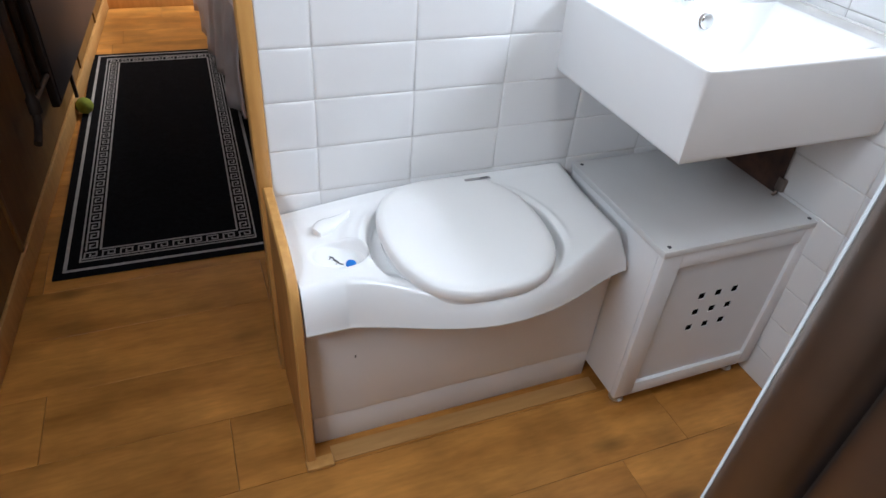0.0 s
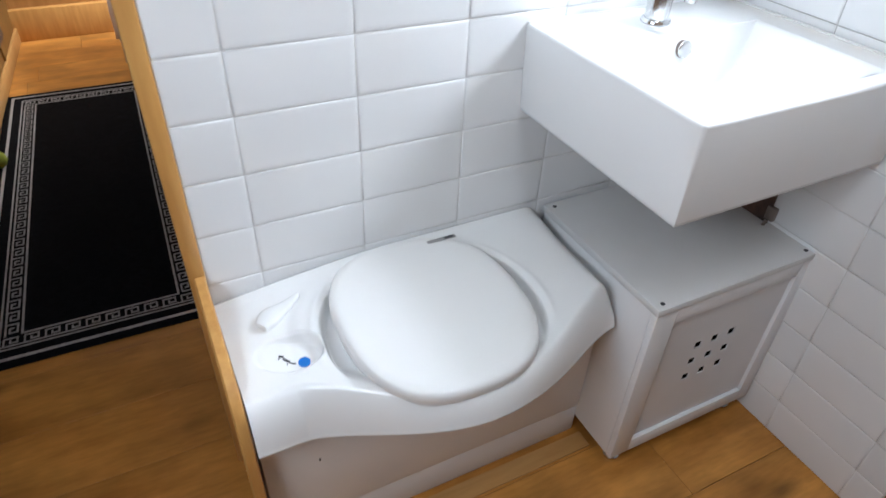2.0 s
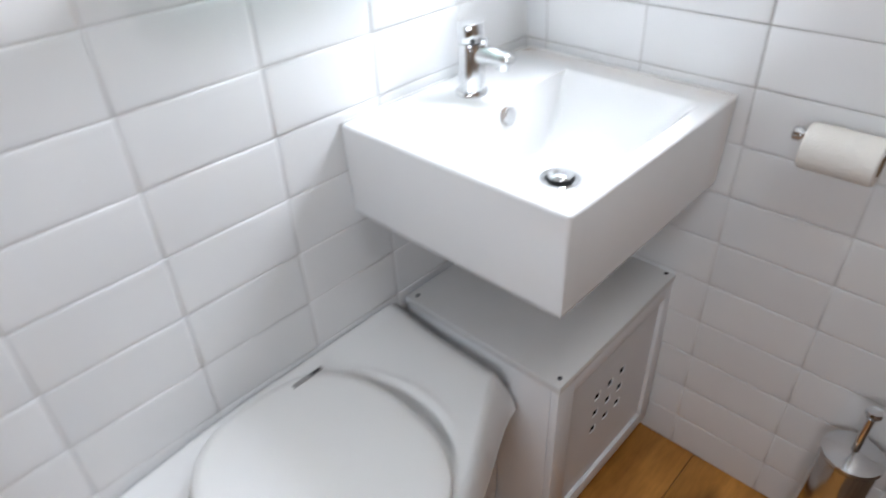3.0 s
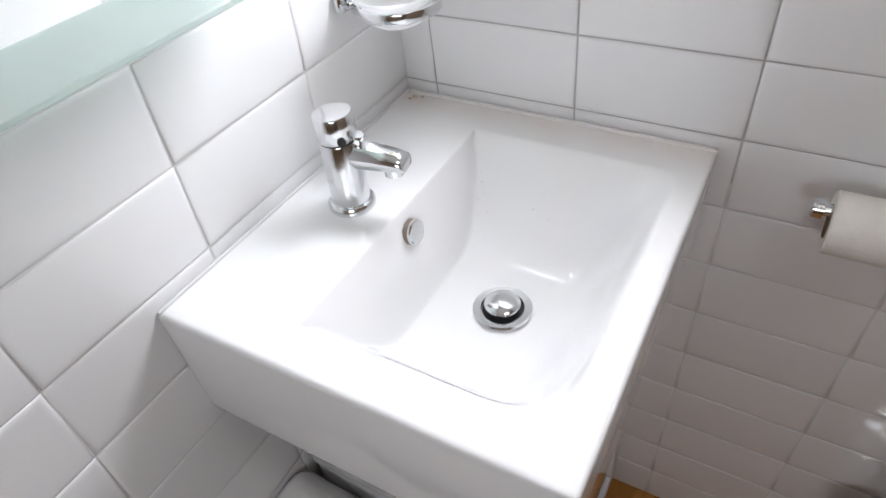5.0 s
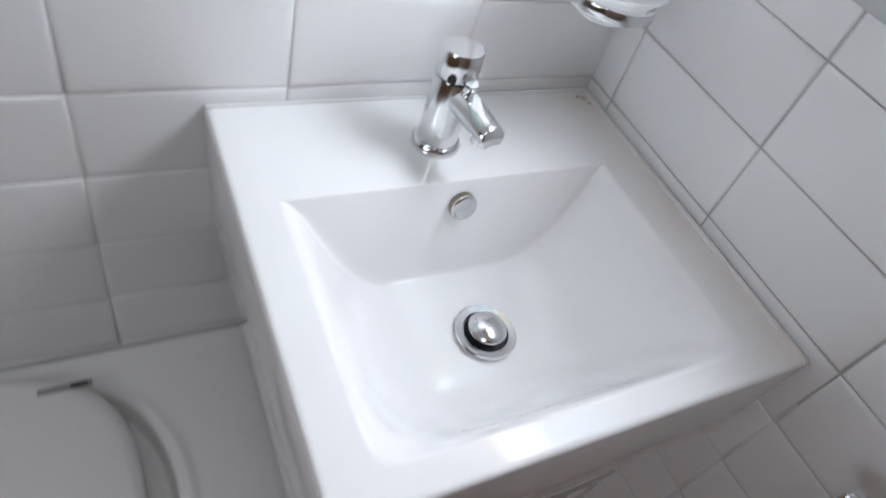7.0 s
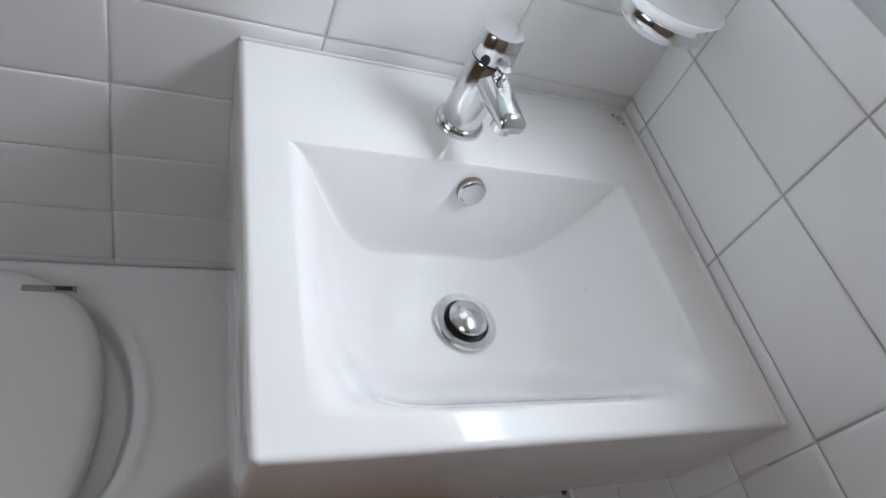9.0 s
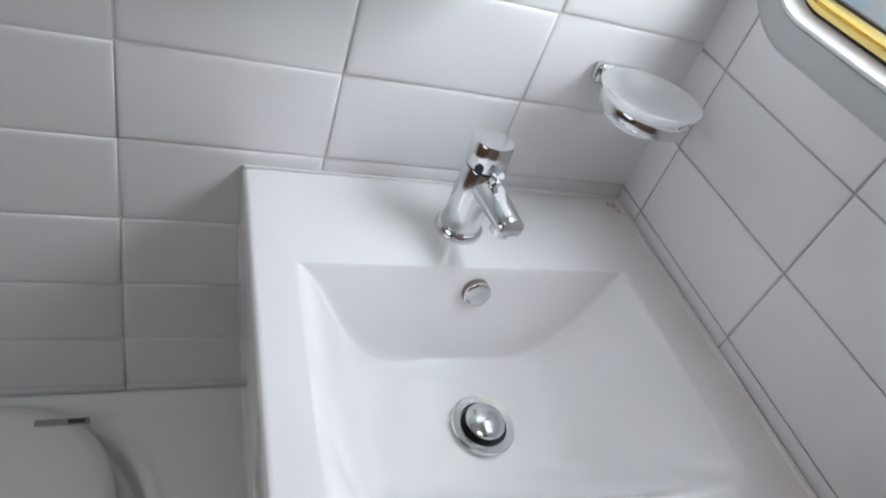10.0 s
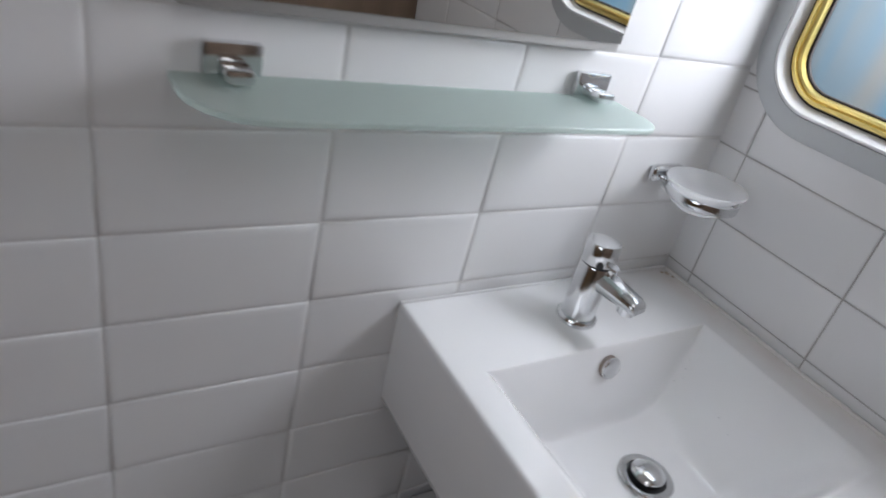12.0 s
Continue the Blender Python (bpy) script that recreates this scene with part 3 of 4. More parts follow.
part("clip_hook", tube([(-0.006, 0.0, -0.02), (-0.012, 0.0, -0.03), (-0.006, 0.0, -0.036)], 0.004), DARK_CHROME, clip)


# ---- basin ----
def basin():
    ob = empty("wash_basin", (0, 0, 0), "square white porcelain wall-hung wash basin with deep back ledge", "wash basin")
    X0, X1, Y0, Y1, ZT, ZB = -0.4765, -0.003, -0.424, -0.001, 0.905, 0.737
    bx0, bx1, by0, by1 = -0.438, -0.060, -0.397, -0.136

    def soft_start(v, r):
        """Starts level and bends into a slope of one."""
        return math.sqrt(v * v + r * r) - r

    def height(x, y):
        if not (bx0 < x < bx1 and by0 < y < by1):
            d = 0.0
        else:
            near, wide = soft_start(x - bx0, 0.030) / 0.098, soft_start(bx1 - x, 0.020) / 0.122
            side_f = (1 - (1 - min(1.0, near)) ** 2.4) * (1 - (1 - min(1.0, wide)) ** 2.4)
            front_f = 1 - (1 - min(1.0, soft_start(y - by0, 0.010) / 0.085)) ** 2.1
            fall = 0.1065 + 0.030 * (by1 - y)
            scoop, back = fall * side_f * front_f, 3.3 * soft_start(by1 - y, 0.0025)
            # the scoop meets the steep back on a curve with a small fillet
            k = 0.016 * smoothstep(0.0, 0.03, min(scoop, back))
            d = min(scoop, back) - (max(0.0, k - abs(scoop - back)) ** 2 / (4 * k) if k > 1e-6 else 0.0)
        return ZT - d

    def coords(a, b, lo, hi, n):
        r = [a, a + 0.0008, a + 0.002, a + 0.004, a + 0.007]
        r += [lo - 0.003, lo] + [lo + (hi - lo) * (0.5 - 0.5 * math.cos(math.pi * i / n)) for i in range(1, n)] + [hi, hi + 0.003]
        r += [b - 0.007, b - 0.004, b - 0.002, b - 0.0008, b]
        return sorted(set(round(v, 5) for v in r))

    xs, ys = coords(X0, X1, bx0, bx1, 130), coords(Y0, Y1, by0, by1, 130)
    R = 0.006
    bm = bmesh.new()
    grid = []
    for x in xs:
        row = []
        for y in ys:
            e = min(x - X0, y - Y0)
            z = height(x, y)
            if e < R:
                z -= R - math.sqrt(max(0, R * R - (R - e) ** 2))
            row.append(bm.verts.new((x, y, z)))
        grid.append(row)
    for i in range(len(xs) - 1):
        for j in range(len(ys) - 1):
            bm.faces.new((grid[i][j], grid[i + 1][j], grid[i + 1][j + 1], grid[i][j + 1]))
    ring = [grid[i][0] for i in range(len(xs))] + [grid[-1][j] for j in range(1, len(ys))] + [grid[i][-1] for i in range(len(xs) - 2, -1, -1)] + [grid[0][j] for j in range(len(ys) - 2, 0, -1)]
    prev = ring
    for k, z in ((0.0, ZB + 0.012), (0.25, ZB + 0.004), (1.0, ZB)):
        cur = []
        for v in ring:
            x, y = v.co.x, v.co.y
            t = (ZT - z) / (ZT - ZB)
            sx = X0 + 0.006 * t + 0.006 * k if abs(x - X0) < 1e-4 else x
            sy = Y0 + 0.004 * t + 0.006 * k if abs(y - Y0) < 1e-4 else y
            cur.append(bm.verts.new((max(sx, X0 + 0.006 * t + 0.006 * k), max(sy, Y0 + 0.004 * t + 0.006 * k), z)))
        for i in range(len(ring)):
            bm.faces.new((prev[i], prev[(i + 1) % len(ring)], cur[(i + 1) % len(ring)], cur[i]))
        prev = cur
    bm.faces.new(prev)
    rc = 0.011
    for v in bm.verts:
        dx, dy = X0 + rc - v.co.x, Y0 + rc - v.co.y
        far = math.hypot(dx, dy)
        if dx > 0 and dy > 0 and far > rc:
            v.co.x, v.co.y = X0 + rc - dx * rc / far, Y0 + rc - dy * rc / far
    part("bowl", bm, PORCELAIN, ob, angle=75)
    zd = height(-0.243, -0.257) + 0.004
    # drops of water left on the far slope
    bm = bmesh.new()
    for x, y, r in ((-0.103, -0.165, 0.0020), (-0.110, -0.172, 0.0016), (-0.117, -0.166, 0.0018), (-0.126, -0.182, 0.0015), (-0.096, -0.160, 0.0014), (-0.113, -0.240, 0.0018), (-0.118, -0.262, 0.0016)):
        lathe([(r, 0.0), (r * 0.8, r * 0.18), (r * 0.4, r * 0.28), (0.0, r * 0.3)], 10, bm=bm, m=Matrix.Translation((x, y, height(x, y))), cap=False)
    drops = finish("water_drops", bm, WATER)
    tagged(drops, "few small water drops drying in the basin", "water drops", kind="stuff")
    waste = part("waste_ring", lathe([(0.033, zd - 0.006), (0.0342, zd + 0.0005), (0.0325, zd + 0.0022), (0.0250, zd + 0.0014), (0.0232, zd - 0.004), (0.0, zd - 0.006)], 48, m=Matrix.Translation((-0.243, -0.257, 0))), CHROME, ob, "chrome waste ring")
    # black disc put in for the shade between ring and plug
    part("gap", lathe([(0.0234, zd - 0.0020), (0.0, zd - 0.0020)], 32, m=Matrix.Translation((-0.243, -0.257, 0)), cap=False), BLACK, waste, "black disc painting the shade in the gap round the plug")
    part("plug", lathe([(0.0120, zd - 0.002), (0.0120, zd + 0.003), (0.0208, zd + 0.0055), (0.0210, zd + 0.0080), (0.0195, zd + 0.0098), (0.0130, zd + 0.0125), (0.0060, zd + 0.0138), (0, zd + 0.0142)], 40, m=Matrix.Translation((-0.243, -0.257, 0))), CHROME, waste, "domed chrome click plug")
    of = pose(-0.246, -0.149, 0.879, 80, 0, 0)
    part("overflow_cover", lathe([(0.0135, -0.014), (0.0148, 0.0), (0.0150, 0.0045), (0.0138, 0.0058), (0.0120, 0.0062), (0, 0.0064)], 40, m=of), CHROME, ob, "round chrome overflow cover")
    part("overflow_rim", lathe([(0.0152, -0.004), (0.0152, 0.0022), (0.0146, 0.0030)], 40, m=of, cap=False), DARK_CHROME, ob, "dark rim of the overflow cover")
    return ob


basin()
for nm, args in (("sealant", (-0.476, -0.004, -0.0045, -0.0005, 0.903, 0.908)), ("sealant", (-0.008, -0.001, -0.424, -0.006, 0.902, 0.908))):
    tagged(finish(nm, box(*args, 0.002), WHITE_PAINT if args[0] < -0.1 else SEALANT), "thin aged sealant bead between basin and tiles", "sealant bead", kind="structure")
for x, y, r in ((-0.017, -0.020, 0.0040), (-0.024, -0.016, 0.0022), (-0.014, -0.030, 0.0020)):
    bm = lathe([(r, -0.0005), (r * 0.8, 0.0010), (0, 0.0014)], 14, m=Matrix.Translation((x, y, 0.9052)) @ Matrix.Diagonal((1.0, 1.3, 1, 1)))
    tagged(finish("rust_stain", bm, STAIN), "small brown rust stain in the basin corner", "stain")


# ---- tap ----
def tap():
    ob = empty("mixer_tap", pose(-0.255, -0.078, 0.905, 0, 0, 10), "polished chrome single-lever basin mixer tap", "tap")
    part("base_ring", lathe([(0.0268, 0.0), (0.0268, 0.005), (0.0245, 0.0085), (0.0225, 0.009)], 48), CHROME, ob)
    part("tap_body", lathe([(0.0222, 0.007), (0.0216, 0.013), (0.0212, 0.084), (0.0204, 0.0858)], 48), CHROME, ob)
    part("seam", lathe([(0.0196, 0.0852), (0.0196, 0.0880)], 32), BLACK, ob, "dark seam under the lever cap")
    m = Matrix.Translation((0, 0, 0.0875)) @ Matrix.Rotation(radians(-4), 4, "X")
    cap = part("lever_cap", lathe([(0.0206, 0.0), (0.0213, 0.001), (0.0213, 0.027), (0.0202, 0.0288), (0, 0.0296)], 48, m=m), CHROME, ob)
    part("cap_screw", lathe([(0.0046, 0.016), (0.0046, 0.0222), (0, 0.0224)], 20, m=Matrix.Translation((0, 0, 0.0925)) @ Matrix.Rotation(radians(-52), 4, "Z") @ Matrix.Rotation(radians(90), 4, "X")), BLACK, cap, "black indicator hole")
    # spout: a chamfered bar that thins towards a cut tip
    rings = []
    for d, z, w, h, lean in ((0.010, 0.0690, 0.0145, 0.0130, 0), (0.030, 0.0690, 0.0145, 0.0122, 0), (0.050, 0.0684, 0.0145, 0.0105, 0), (0.066, 0.0676, 0.0143, 0.0088, 0.1), (0.0725, 0.0670, 0.0138, 0.0078, 0.35), (0.0735, 0.0668, 0.0124, 0.0064, 0.35)):
        o = ((w, -0.35 * h), (w, 0.25 * h), (0.55 * w, h), (-0.55 * w, h), (-w, 0.25 * h), (-w, -0.35 * h), (-0.7 * w, -h), (0.7 * w, -h))
        rings.append([Vector((x, -d + lean * y, z + y)) for x, y in o])
    bm = loft(rings, cap=(True, True))
    bmesh.ops.bevel(bm, geom=[e for e in bm.edges if len(e.link_faces) == 2 and e.calc_face_angle() > 0.4], offset=0.0012, segments=2, profile=0.5, affect="EDGES")
    part("spout", bm, CHROME, ob, angle=50)
    part("aerator", lathe([(0.0105, 0.0), (0.0105, 0.010), (0.009, 0.012)], 28, m=Matrix.Translation((0, -0.0585, 0.0500))), CHROME, ob)
    part("lever_pin", lathe([(0.0085, -0.004), (0.0080, 0.004), (0.0068, 0.007), (0.0068, 0.012), (0.0076, 0.014), (0.0070, 0.016)], 24, m=Matrix.Translation((0, -0.0200, 0.0775)) @ Matrix.Rotation(radians(10), 4, "X")), CHROME, ob)
    return ob


tap()


# ---- glass shelf, mirror, soap dish ----
def shelf():
    ob = empty("glass_shelf", (0, 0, 1.170), "frosted green glass shelf on two chrome brackets", "shelf")
    xa, xb, d, ra, rb = -0.738, -0.262, 0.100, 0.062, 0.030

    def outline(k):
        pts = [(xb - k, -0.004), (xa + k, -0.004)]
        for cx, r, a0 in ((xa + ra, ra, 180), (xb - rb, rb, 270)):
            pts += [(cx + (r - k) * math.cos(radians(a0 + 9 * i)), -d + r + (r - k) * math.sin(radians(a0 + 9 * i))) for i in range(11)]
        return pts

    rings = [[Vector((x, y, z)) for x, y in outline(k)] for k, z in ((0.0012, 0.0), (0.0, 0.0012), (0.0, 0.0048), (0.0012, 0.006))]
    part("glass", loft(rings, cap=(True, True)), SHELF_GLASS, ob, smooth=False)
    for x in (-0.690, -0.296):
        br = part("bracket", box(x - 0.024, x + 0.024, -0.010, 0.0, 0.0065, 0.033, 0.002), CHROME, ob, "square chrome bracket")
        part("clamp", box(x - 0.012, x + 0.012, -0.036, -0.010, 0.0075, 0.019, 0.003), CHROME, br)
        part("clamp_jaw", box(x - 0.018, x + 0.018, -0.032, -0.002, -0.008, -0.0012, 0.002), CHROME, br)
    return ob


shelf()


def mirror():
    ob = empty("wall_mirror", (0, 0, 0), "frameless rectangular wall mirror with grey edge", "mirror")
    part("mirror_back", box(-0.735, -0.288, -0.019, -0.001, 1.2300, 1.80, 0.003), MIRROR_EDGE, ob, "grey mirror edge")
    part("mirror_glass", box(-0.733, -0.290, -0.0215, -0.0192, 1.2405, 1.798), MIRROR, ob, smooth=False)
    return ob


mirror()


def soap_dish():
    ob = empty("soap_dish", (-0.104, 0, 1.07), "frosted glass soap dish in a chrome wall bracket", "soap dish")
    part("wall_plate", box(-0.030, 0.026, -0.014, 0.0, -0.006, 0.018, 0.006, seg=3), CHROME, ob)
    part("arm", box(-0.011, 0.011, -0.040, -0.011, -0.012, 0.002, 0.003), CHROME, ob)
    c = Vector((-0.002, -0.073, 0.006))
    ringpts = [(c.x + 0.046 * math.cos(2 * math.pi * i / 40), c.y + 0.046 * math.sin(2 * math.pi * i / 40)) for i in range(40)]
    rings = []
    for dr, dz in ((0.0012, -0.0065), (0.0018, -0.0055), (0.0018, 0.0045), (0.0012, 0.0055), (-0.0010, 0.0055), (-0.0010, -0.0065), (0.0012, -0.0065)):
        k = (0.046 + dr) / 0.046
        rings.append([Vector((c.x + (x - c.x) * k, c.y + (y - c.y) * k, c.z + dz)) for x, y in ringpts])
    part("holder_ring", loft(rings), CHROME, ob)
    prof = [(0.0, -0.019), (0.030, -0.019), (0.041, -0.012), (0.0440, 0.004), (0.055, 0.013), (0.058, 0.016), (0.0575, 0.018), (0.050, 0.0155), (0.036, 0.006), (0.0, 0.002)]
    part("dish", lathe(prof, 48, m=Matrix.Translation(c) @ Matrix.Diagonal((0.98, 0.84, 1, 1)), cap=False), DISH_GLASS, ob, "frosted white glass dish")
    return ob


soap_dish()


# ---- window ----
def window():
    ob = empty("window_1", SIDE @ Matrix.Translation((0, (WU0 + WU1) / 2, (WV0 + WV1) / 2)), "round-cornered boat window with brass frame and obscured glass", "window", kind="structure")
    w, h = WU1 - WU0, WV1 - WV0

    def ring(name, a, b, xa, xb, mat, label, prof=None):
        """A frame between insets a and b from the opening, from depth xa to xb."""
        def out(k):
            return rounded(w - 2 * k, h - 2 * k, max(0.012, 0.068 - k), 12)
        secs = prof or [(a, xb), (a, xa + 0.002), (a + 0.002, xa), (b - 0.002, xa), (b, xa + 0.002), (b, xb)]
        rings = [[Vector((x, p, q)) for p, q in out(k)] for k, x in secs]
        part(name, loft(rings), mat, ob, label)

    # wall face lies at x = 0, the room at x < 0
    ring("liner_flange", -0.036, -0.006, -0.003, 0.012, GREY_FLANGE, "pale grey moulded liner flange",
         [(-0.036, 0.010), (-0.036, -0.0010), (-0.030, -0.0040), (-0.012, -0.0055), (-0.007, -0.0075), (-0.006, 0.010)])
    ring("liner_lip", -0.006, 0.004, -0.010, 0.05, WHITE_PAINT, "white sloping window reveal",
         [(-0.006, 0.030), (-0.006, -0.0080), (-0.0045, -0.0095), (-0.002, -0.0090), (0.0025, 0.004), (0.0040, 0.010), (0.0040, 0.050)])
    ring("frame_seal", 0.0040, 0.0062, 0.009, 0.05, RUBBER, "dark seal")
    ring("brass_frame", 0.008, 0.026, 0.014, 0.05, BRASS, "polished brass frame",
         [(0.0062, 0.05), (0.0062, 0.010), (0.008, 0.0055), (0.013, 0.0045), (0.0145, 0.0080), (0.016, 0.0065), (0.019, 0.0085), (0.0205, 0.0145), (0.0205, 0.05)])
    ring("glazing_seal", 0.0202, 0.0230, 0.0165, 0.05, RUBBER, "thin dark glazing seal")
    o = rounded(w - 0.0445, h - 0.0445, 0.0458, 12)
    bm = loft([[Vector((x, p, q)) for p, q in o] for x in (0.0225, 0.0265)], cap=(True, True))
    pane = part("pane", bm, PANE, ob, "blue-grey obscured glass pane, upper half painted sky-bright")
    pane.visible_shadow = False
    return ob


window()


# ---- toilet roll and brush on the side wall ----
def roll_holder():
    ob = empty("toilet_roll_holder", SIDE @ Matrix.Translation((0, -0.60, 0.90)), "chrome toilet roll holder with open-ended bar", "roll holder")
    part("wall_plate", box(-0.012, -0.001, -0.098, -0.048, -0.022, 0.028, 0.004), CHROME, ob)
    part("arm", box(-0.062, -0.010, -0.084, -0.064, -0.010, 0.006, 0.003), CHROME, ob)
    part("bar", tube([(-0.054, -0.078, -0.004), (-0.054, 0.0, -0.004), (-0.054, 0.060, -0.004)], 0.007), CHROME, ob)
    part("end_stop", lathe([(0.011, 0), (0.011, 0.010), (0.009, 0.012)], 24, m=Matrix.Translation((-0.054, 0.058, -0.004)) @ Matrix.Rotation(radians(-90), 4, "X")), CHROME, ob)
    r = empty("toilet_roll", SIDE @ Matrix.Translation((-0.054, -0.600, 0.882)), "part-used white toilet paper roll on the bar", "toilet roll")
    m = Matrix.Rotation(radians(90), 4, "X")
    part("paper", lathe([(0.019, -0.050), (0.033, -0.050), (0.0345, -0.048), (0.0345, 0.048), (0.033, 0.050), (0.019, 0.050), (0.019, -0.050)], 48, m=m, cap=False), PAPER, r)
    part("core", lathe([(0.0188, -0.051), (0.0188, 0.051), (0.0175, 0.051), (0.0175, -0.051), (0.0188, -0.051)], 32, m=m, cap=False), CARD, r, "brown cardboard core")


roll_holder()


def brush():
    ob = empty("toilet_brush", (-0.045, -0.775, 0.0), "chrome toilet brush in its round holder", "toilet brush")
    part("holder", lathe([(0.045, 0.0), (0.048, 0.004), (0.048, 0.335), (0.046, 0.338), (0.0, 0.338)], 40), CHROME, ob)
    part("brush_lid", lathe([(0.050, 0.338), (0.052, 0.342), (0.050, 0.348), (0.012, 0.356), (0.008, 0.358)], 40), CHROME, ob)
    part("handle", lathe([(0.0075, 0.355), (0.0065, 0.36), (0.0065, 0.44), (0.012, 0.446), (0.014, 0.452), (0.012, 0.458), (0, 0.460)], 28), CHROME, ob)


brush()


# ---- shower upright ----
def shower():
    ob = empty("shower_screen", (-0.950, -0.989, 0), "shower screen with broad chrome upright and grey glass", "shower screen")
    o = [(0.05, 0.0), (0.008, 0.0), (0.003, -0.003), (-0.001, -0.009), (-0.003, -0.017), (-0.0035, -0.026), (-0.002, -0.034), (0.002, -0.040), (0.008, -0.043), (0.05, -0.043)]
    rings = [[Vector((x, y, z)) for x, y in o] for z in (0.0, ROOF)]
    part("upright", loft(rings, cap=(True, True)), DARK_CHROME, ob, "brushed chrome upright", angle=60)
    o = [(0.05, -0.0445), (0.006, -0.0445), (0.002, -0.048), (0.0, -0.058), (0.0005, -0.07), (0.003, -0.078), (0.008, -0.082), (0.05, -0.082)]
    rings = [[Vector((x, y, z)) for x, y in o] for z in (0.0, ROOF)]
    part("door_stile", loft(rings, cap=(True, True)), DARK_CHROME, ob, "chrome door stile", angle=60)
    part("edge_seal", box(0.006, 0.010, -0.0008, 0.0010, 0.0, ROOF), GREY_FLANGE, ob, "pale grey edge seal")
    part("glass", box(0.014, 0.022, -1.30, -0.0825, 0.05, ROOF - 0.02), SHOWER_GLASS, ob, smooth=False)
    part("sill", box(0.0, 0.05, -1.30, -0.0825, 0.0, 0.05, 0.004), DARK_CHROME, ob)


shower()


# ---- corridor and bed ----
def radiator():
    ob = empty("radiator", CORR @ Matrix.Translation((0.025, 0, 0)), "dark anthracite panel radiator with pipework on the corridor wall", "radiator")
    part("panel", box(0.0, 0.028, 1.17, 2.36, 0.23, 0.86, 0.008), RADIATOR, ob)
    part("front_sheet", box(0.0285, 0.033, 1.185, 2.345, 0.245, 0.845, 0.003), RADIATOR, ob)
    part("leg", box(0.004, 0.016, 1.50, 1.516, 0.12, 0.234, 0.002), RADIATOR, ob)
    valve = part("valve", lathe([(0.013, 0.0), (0.018, 0.006), (0.018, 0.050), (0.013, 0.058), (0.011, 0.075)], 20, m=Matrix.Translation((0.014, 0.945, 0.315))), COPPER, ob, "tarnished radiator valve")
    part("valve_tail", tube([(0.014, 0.945, 0.325), (0.014, 0.925, 0.292), (0.014, 0.885, 0.268), (0.014, 0.862, 0.258)], 0.012), COPPER, valve)
    part("pipe", tube([(0.014, 0.945, 0.38), (0.012, 0.950, 0.60), (0.012, 0.950, 1.30)], 0.012), COPPER, ob)
    part("pipe", tube([(0.014, 0.960, 0.345), (0.014, 1.06, 0.345), (0.014, 1.175, 0.345)], 0.010), COPPER, ob)
    part("pipe", tube([(0.012, 1.055, 0.35), (0.012, 1.055, 1.30)], 0.010), COPPER, ob)


radiator()
ball = finish("tennis_ball", lathe([(0.033 * math.sin(math.pi * i / 16), 0.033 - 0.033 * math.cos(math.pi * i / 16)) for i in range(17)], 28, cap=False), BALL)
ball.matrix_basis = pose(-1.636, 1.60, 0.0065, 0, 0, 0)
tagged(ball, "worn yellow-green tennis ball on the edge of the runner", "ball")


def runner():
    ob = empty("runner_rug", pose(-1.674, 0.512, 0, 0, 0, -1.1), "black runner rug with pale Greek key border", "rug")
    W, L = 0.640, 1.745
    part("rug_body", box(0, W, 0, L, 0.0, 0.0065, 0.003), MAT_BLACK, ob)

    def band(name, a, b, z):
        bm = bmesh.new()
        for x0, x1, y0, y1 in ((a, W - a, a, b), (a, W - a, L - b, L - a), (a, b, b, L - b), (W - b, W - a, b, L - b)):
            box(x0, x1, y0, y1, 0.004, z, bm=bm)
        part(name, bm, MAT_WHITE, ob, "pale woven line")

    band("outer_line", 0.026, 0.036, 0.0075)
    band("key_outer_line", 0.066, 0.071, 0.0075)
    band("key_inner_line", 0.118, 0.124, 0.0075)
    # one meander unit 52 mm long in a 43 mm band
    unit = ((0.0, 0.052, 0.006, 0.011), (0.004, 0.009, 0.006, 0.040), (0.004, 0.043, 0.035, 0.040), (0.038, 0.043, 0.016, 0.040), (0.020, 0.043, 0.016, 0.021), (0.020, 0.025, 0.016, 0.030))
    bm = bmesh.new()

    def run(m, length):
        n = max(1, round(length / 0.052))
        k = length / (n * 0.052)
        for i in range(n):
            for x0, x1, y0, y1 in unit:
                b2 = [m @ Vector(((i * 0.052 + x) * k, y, 0)) for x, y in ((x0, y0), (x1, y0), (x1, y1), (x0, y1))]
                lo = [bm.verts.new((p.x, p.y, 0.005)) for p in b2]
                hi = [bm.verts.new((p.x, p.y, 0.0073)) for p in b2]
                bm.faces.new(hi)
                for q in range(4):
                    bm.faces.new((lo[q], lo[(q + 1) % 4], hi[(q + 1) % 4], hi[q]))

    run(pose(0.072, 0.072, 0), W - 0.144)
    run(pose(W - 0.072, L - 0.072, 0, 0, 0, 180), W - 0.144)
    run(pose(W - 0.072, 0.12, 0, 0, 0, 90), L - 0.24)
    run(pose(0.072, L - 0.12, 0, 0, 0, 270), L - 0.24)
    key = part("key_border", bm, MAT_WHITE, ob, "woven Greek key pattern", smooth=False)
    tagged(key, kind="stuff")


runner()


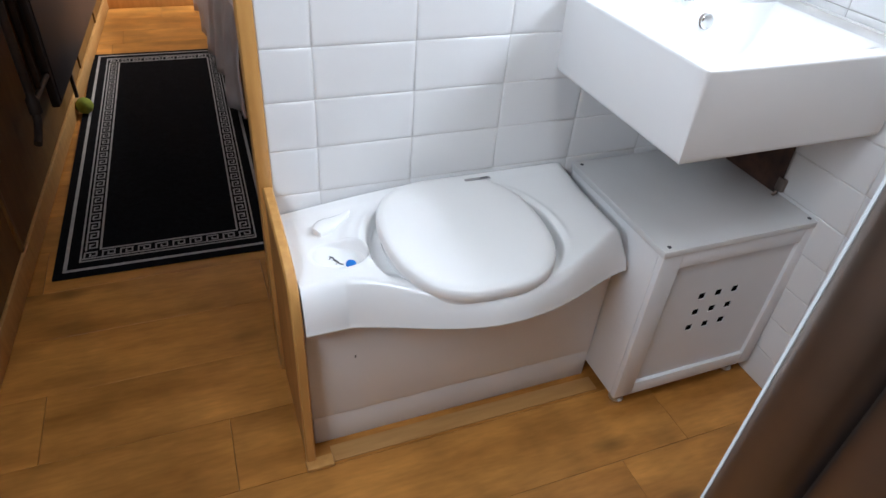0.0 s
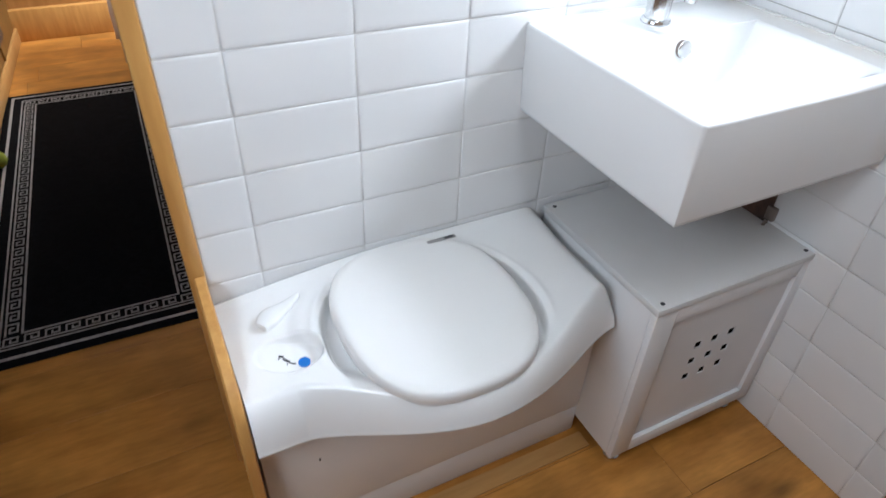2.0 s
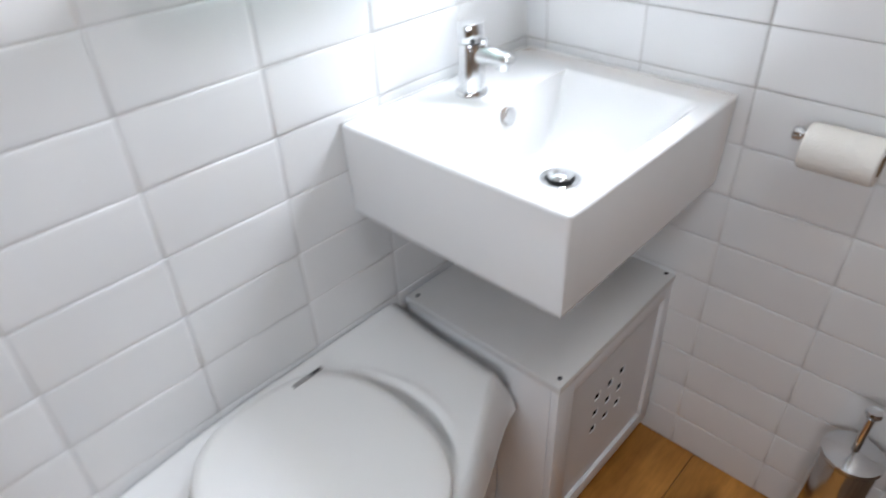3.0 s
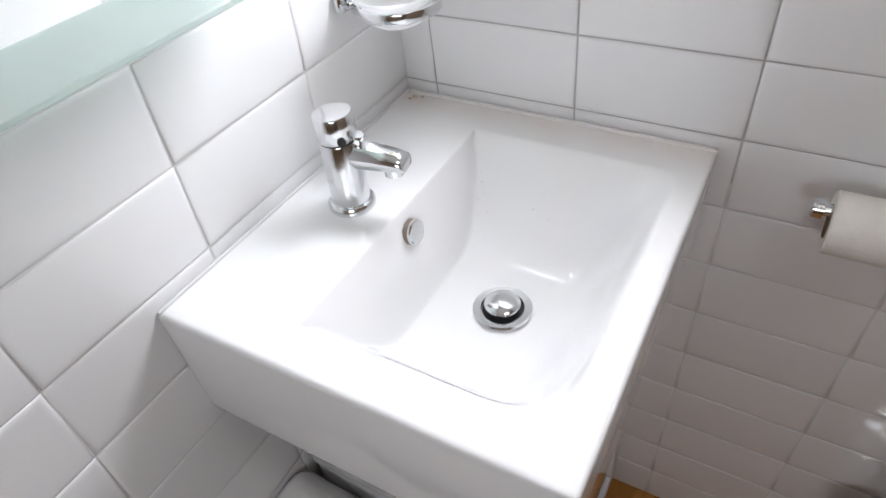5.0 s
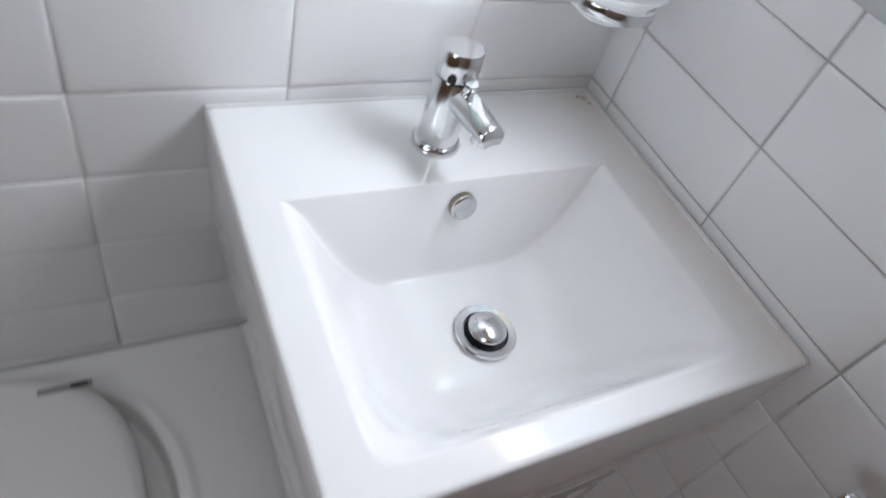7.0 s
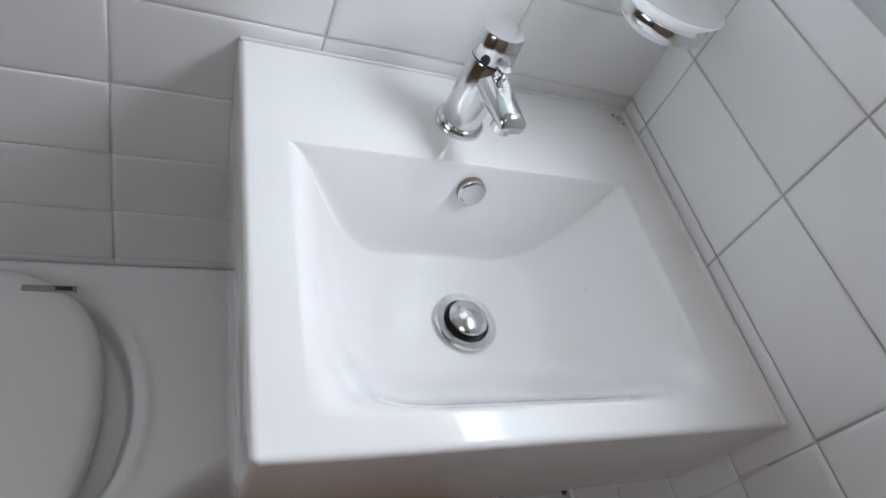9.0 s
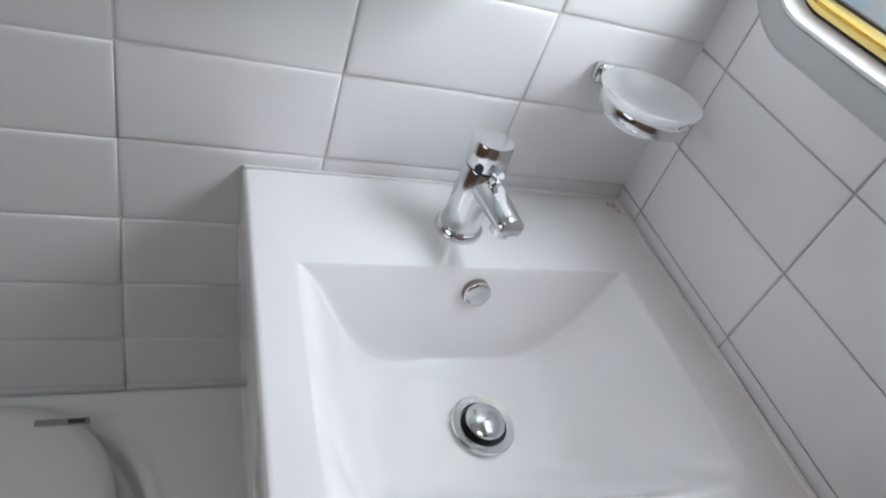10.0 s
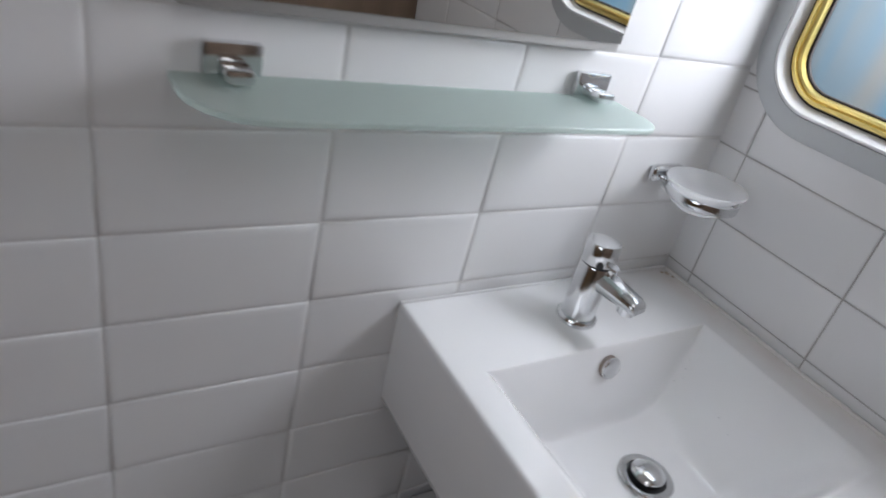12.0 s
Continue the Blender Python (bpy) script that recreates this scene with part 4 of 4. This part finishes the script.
def bed():
    ob = empty("bed", pose(-1.038, 1.26, 0, 0, 0, 3), "bed with a rumpled pale pink spread hanging to the floor", "bed")
    part("base", box(0.05, 1.05, 0.02, 1.40, 0.0, 0.34, 0.01), OAK_PANEL, ob)
    part("mattress", box(0.03, 1.08, 0.01, 1.42, 0.34, 0.50, 0.03), LINEN, ob)
    bm = bmesh.new()
    lines = []
    for i in range(70):
        y = 0.0 + 1.44 * i / 69
        f = 0.016 * math.sin(y * 23) + 0.010 * math.sin(y * 51 + 1) + 0.012 * noise.noise(Vector((y * 6, 0, 0)))
        line = []
        for k in range(16):
            s = k / 15
            if s < 0.35:
                x, z = 0.9 - 0.86 * s / 0.35, 0.53 + 0.012 * noise.noise(Vector((y * 5, s * 9, 1)))
            else:
                q = (s - 0.35) / 0.65
                x = 0.02 - 0.035 * math.sin(min(1, q * 1.4) * math.pi / 2) + f * q + 0.008 * noise.noise(Vector((y * 8, q * 5, 2)))
                z = 0.515 - (0.435 + 0.030 * math.sin(y * 9)) * q
            line.append(Vector((x, y, z)))
        lines.append(line)
    sp = part("bedspread", loft(lines, close=False), LINEN, ob, "rumpled pale pink bedspread")
    mod = sp.modifiers.new("thickness", "SOLIDIFY")
    mod.thickness = 0.008


bed()

# made-up lamp body, out of view, round the overhead fill
lamp = empty("added_ceiling_lamp", (-0.64, -0.84, ROOF), "square white flush ceiling lamp, lit, added out of view", "ceiling lamp")
part("housing", box(-0.17, 0.17, -0.17, 0.17, -0.018, 0.0, 0.004), WHITE_PAINT, lamp)
part("diffuser", box(-0.155, 0.155, -0.155, 0.155, -0.0215, -0.0182, 0.001), BULB, lamp)

# ---- tiles and floor boards ----
MESHES = {}


def tile_mesh(w, h):
    key = (round(w, 3), round(h, 3))
    if key not in MESHES:
        bm = bmesh.new()
        e = min(0.009, w / 3, h / 3)
        # face looks along -y; cushioned edges
        rings = []
        for inset, y in ((0.0, 0.004), (0.0, 0.0016), (0.0010, 0.0009), (e * 0.45, 0.0003), (e, 0.0)):
            a, b = w / 2 - inset, h / 2 - inset
            rings.append([Vector((x, y, z)) for x, z in ((-a, -b), (a, -b), (a, b), (-a, b))])
        loft(rings, bm, cap=(False, True))
        bmesh.ops.recalc_face_normals(bm, faces=bm.faces)
        me = bpy.data.meshes.new("tile")
        bm.to_mesh(me)
        bm.free()
        for f in me.polygons:
            f.use_smooth = True
        me.materials.append(TILE)
        MESHES[key] = me
    return MESHES[key]


def lay(parent, us, vs, place, skip=None):
    rnd = random.Random(4)
    for u0, u1 in zip(us, us[1:]):
        for v0, v1 in zip(vs, vs[1:]):
            if skip and skip(u0, u1, v0, v1):
                continue
            w, h = u1 - u0 - JOINT, v1 - v0 - JOINT
            if w < 0.008 or h < 0.008:
                continue
            t = new("tile", tile_mesh(w, h))
            t.parent = parent
            t.matrix_basis = place((u0 + u1) / 2, (v0 + v1) / 2) @ pose(0, rnd.uniform(-0.0003, 0.0003), 0, rnd.uniform(-0.25, 0.25), 0, rnd.uniform(-0.18, 0.18))


us = [WALL_X0 - JOINT / 2] + sorted(c for c in COLS if WALL_X0 < c < -0.02) + [0.012]
vs = [0.0] + [z for z in ROWS_Z if 0.02 < z < ROOF] + [ROOF]
lay(back, us, vs, lambda u, v: Matrix.Translation((u, 0, v)), skip=lambda a, b, c, d: d < 0.40)
SIDE_ROWS = [0.9235 + (0.1026 if i < 0 else 0.0990) * i for i in range(-9, 11)]     # a little lower than on the partition
vs = [0.0] + [z for z in SIDE_ROWS if 0.02 < z < ROOF] + [ROOF]
UJ = [-0.046 - 0.2000 * i for i in range(0, 6)]
us = [-1.0] + sorted(u for u in UJ if u > -0.995) + [0.006]
SIDE_ROT = Matrix.Rotation(radians(-90), 4, "Z")


def lay_side():
    """Tiles round the window are cut to its edge."""
    for u0, u1 in zip(us, us[1:]):
        for v0, v1 in zip(vs, vs[1:]):
            cells = [(u0, u1, v0, v1)]
            a, b, c, d = WU0 - 0.002, WU1 + 0.002, WV0 - 0.002, WV1 + 0.002
            if u1 > a and u0 < b and v1 > c and v0 < d:
                cells = []
                if v0 < c:
                    cells.append((u0, u1, v0, c))
                if v1 > d:
                    cells.append((u0, u1, d, v1))
                if u0 < a:
                    cells.append((u0, a, max(v0, c), min(v1, d)))
                if u1 > b:
                    cells.append((b, u1, max(v0, c), min(v1, d)))
            for p, q, r, s in cells:
                lay(side, [p, q], [r, s], lambda u, v: Matrix.Translation((0, u, v)) @ SIDE_ROT)


lay_side()


def boards():
    rnd = random.Random(11)
    pitch = 0.194
    start = -0.31 - pitch * 12
    BM = {}
    for r in range(31):
        y0 = start + r * pitch
        x = -1.255 if r == 12 else -2.05 + rnd.uniform(-0.9, 0.0)
        xs = []
        if r == 12:
            xs = [(-2.1, -1.255), (-1.255, -0.02), (-0.02, 0.2)]
        else:
            while x < 0.2:
                xs.append((max(x, -2.1), min(x + 1.22, 0.2)))
                x += 1.22
        for a, b in xs:
            if b - a < 0.02:
                continue
            k = round(b - a, 3)
            if k not in BM:
                bm = box(-(b - a) / 2 + 0.0005, (b - a) / 2 - 0.0005, -pitch / 2 + 0.0005, pitch / 2 - 0.0005, -0.012, 0.0, 0.0006, seg=1)
                me = bpy.data.meshes.new("floor_board")
                bm.to_mesh(me)
                bm.free()
                me.materials.append(OAK_FLOOR)
                BM[k] = me
            o = new("floor_board", BM[k])
            o.parent = floor
            o.matrix_basis = Matrix.Translation(((a + b) / 2, y0 + pitch / 2, 0))


boards()
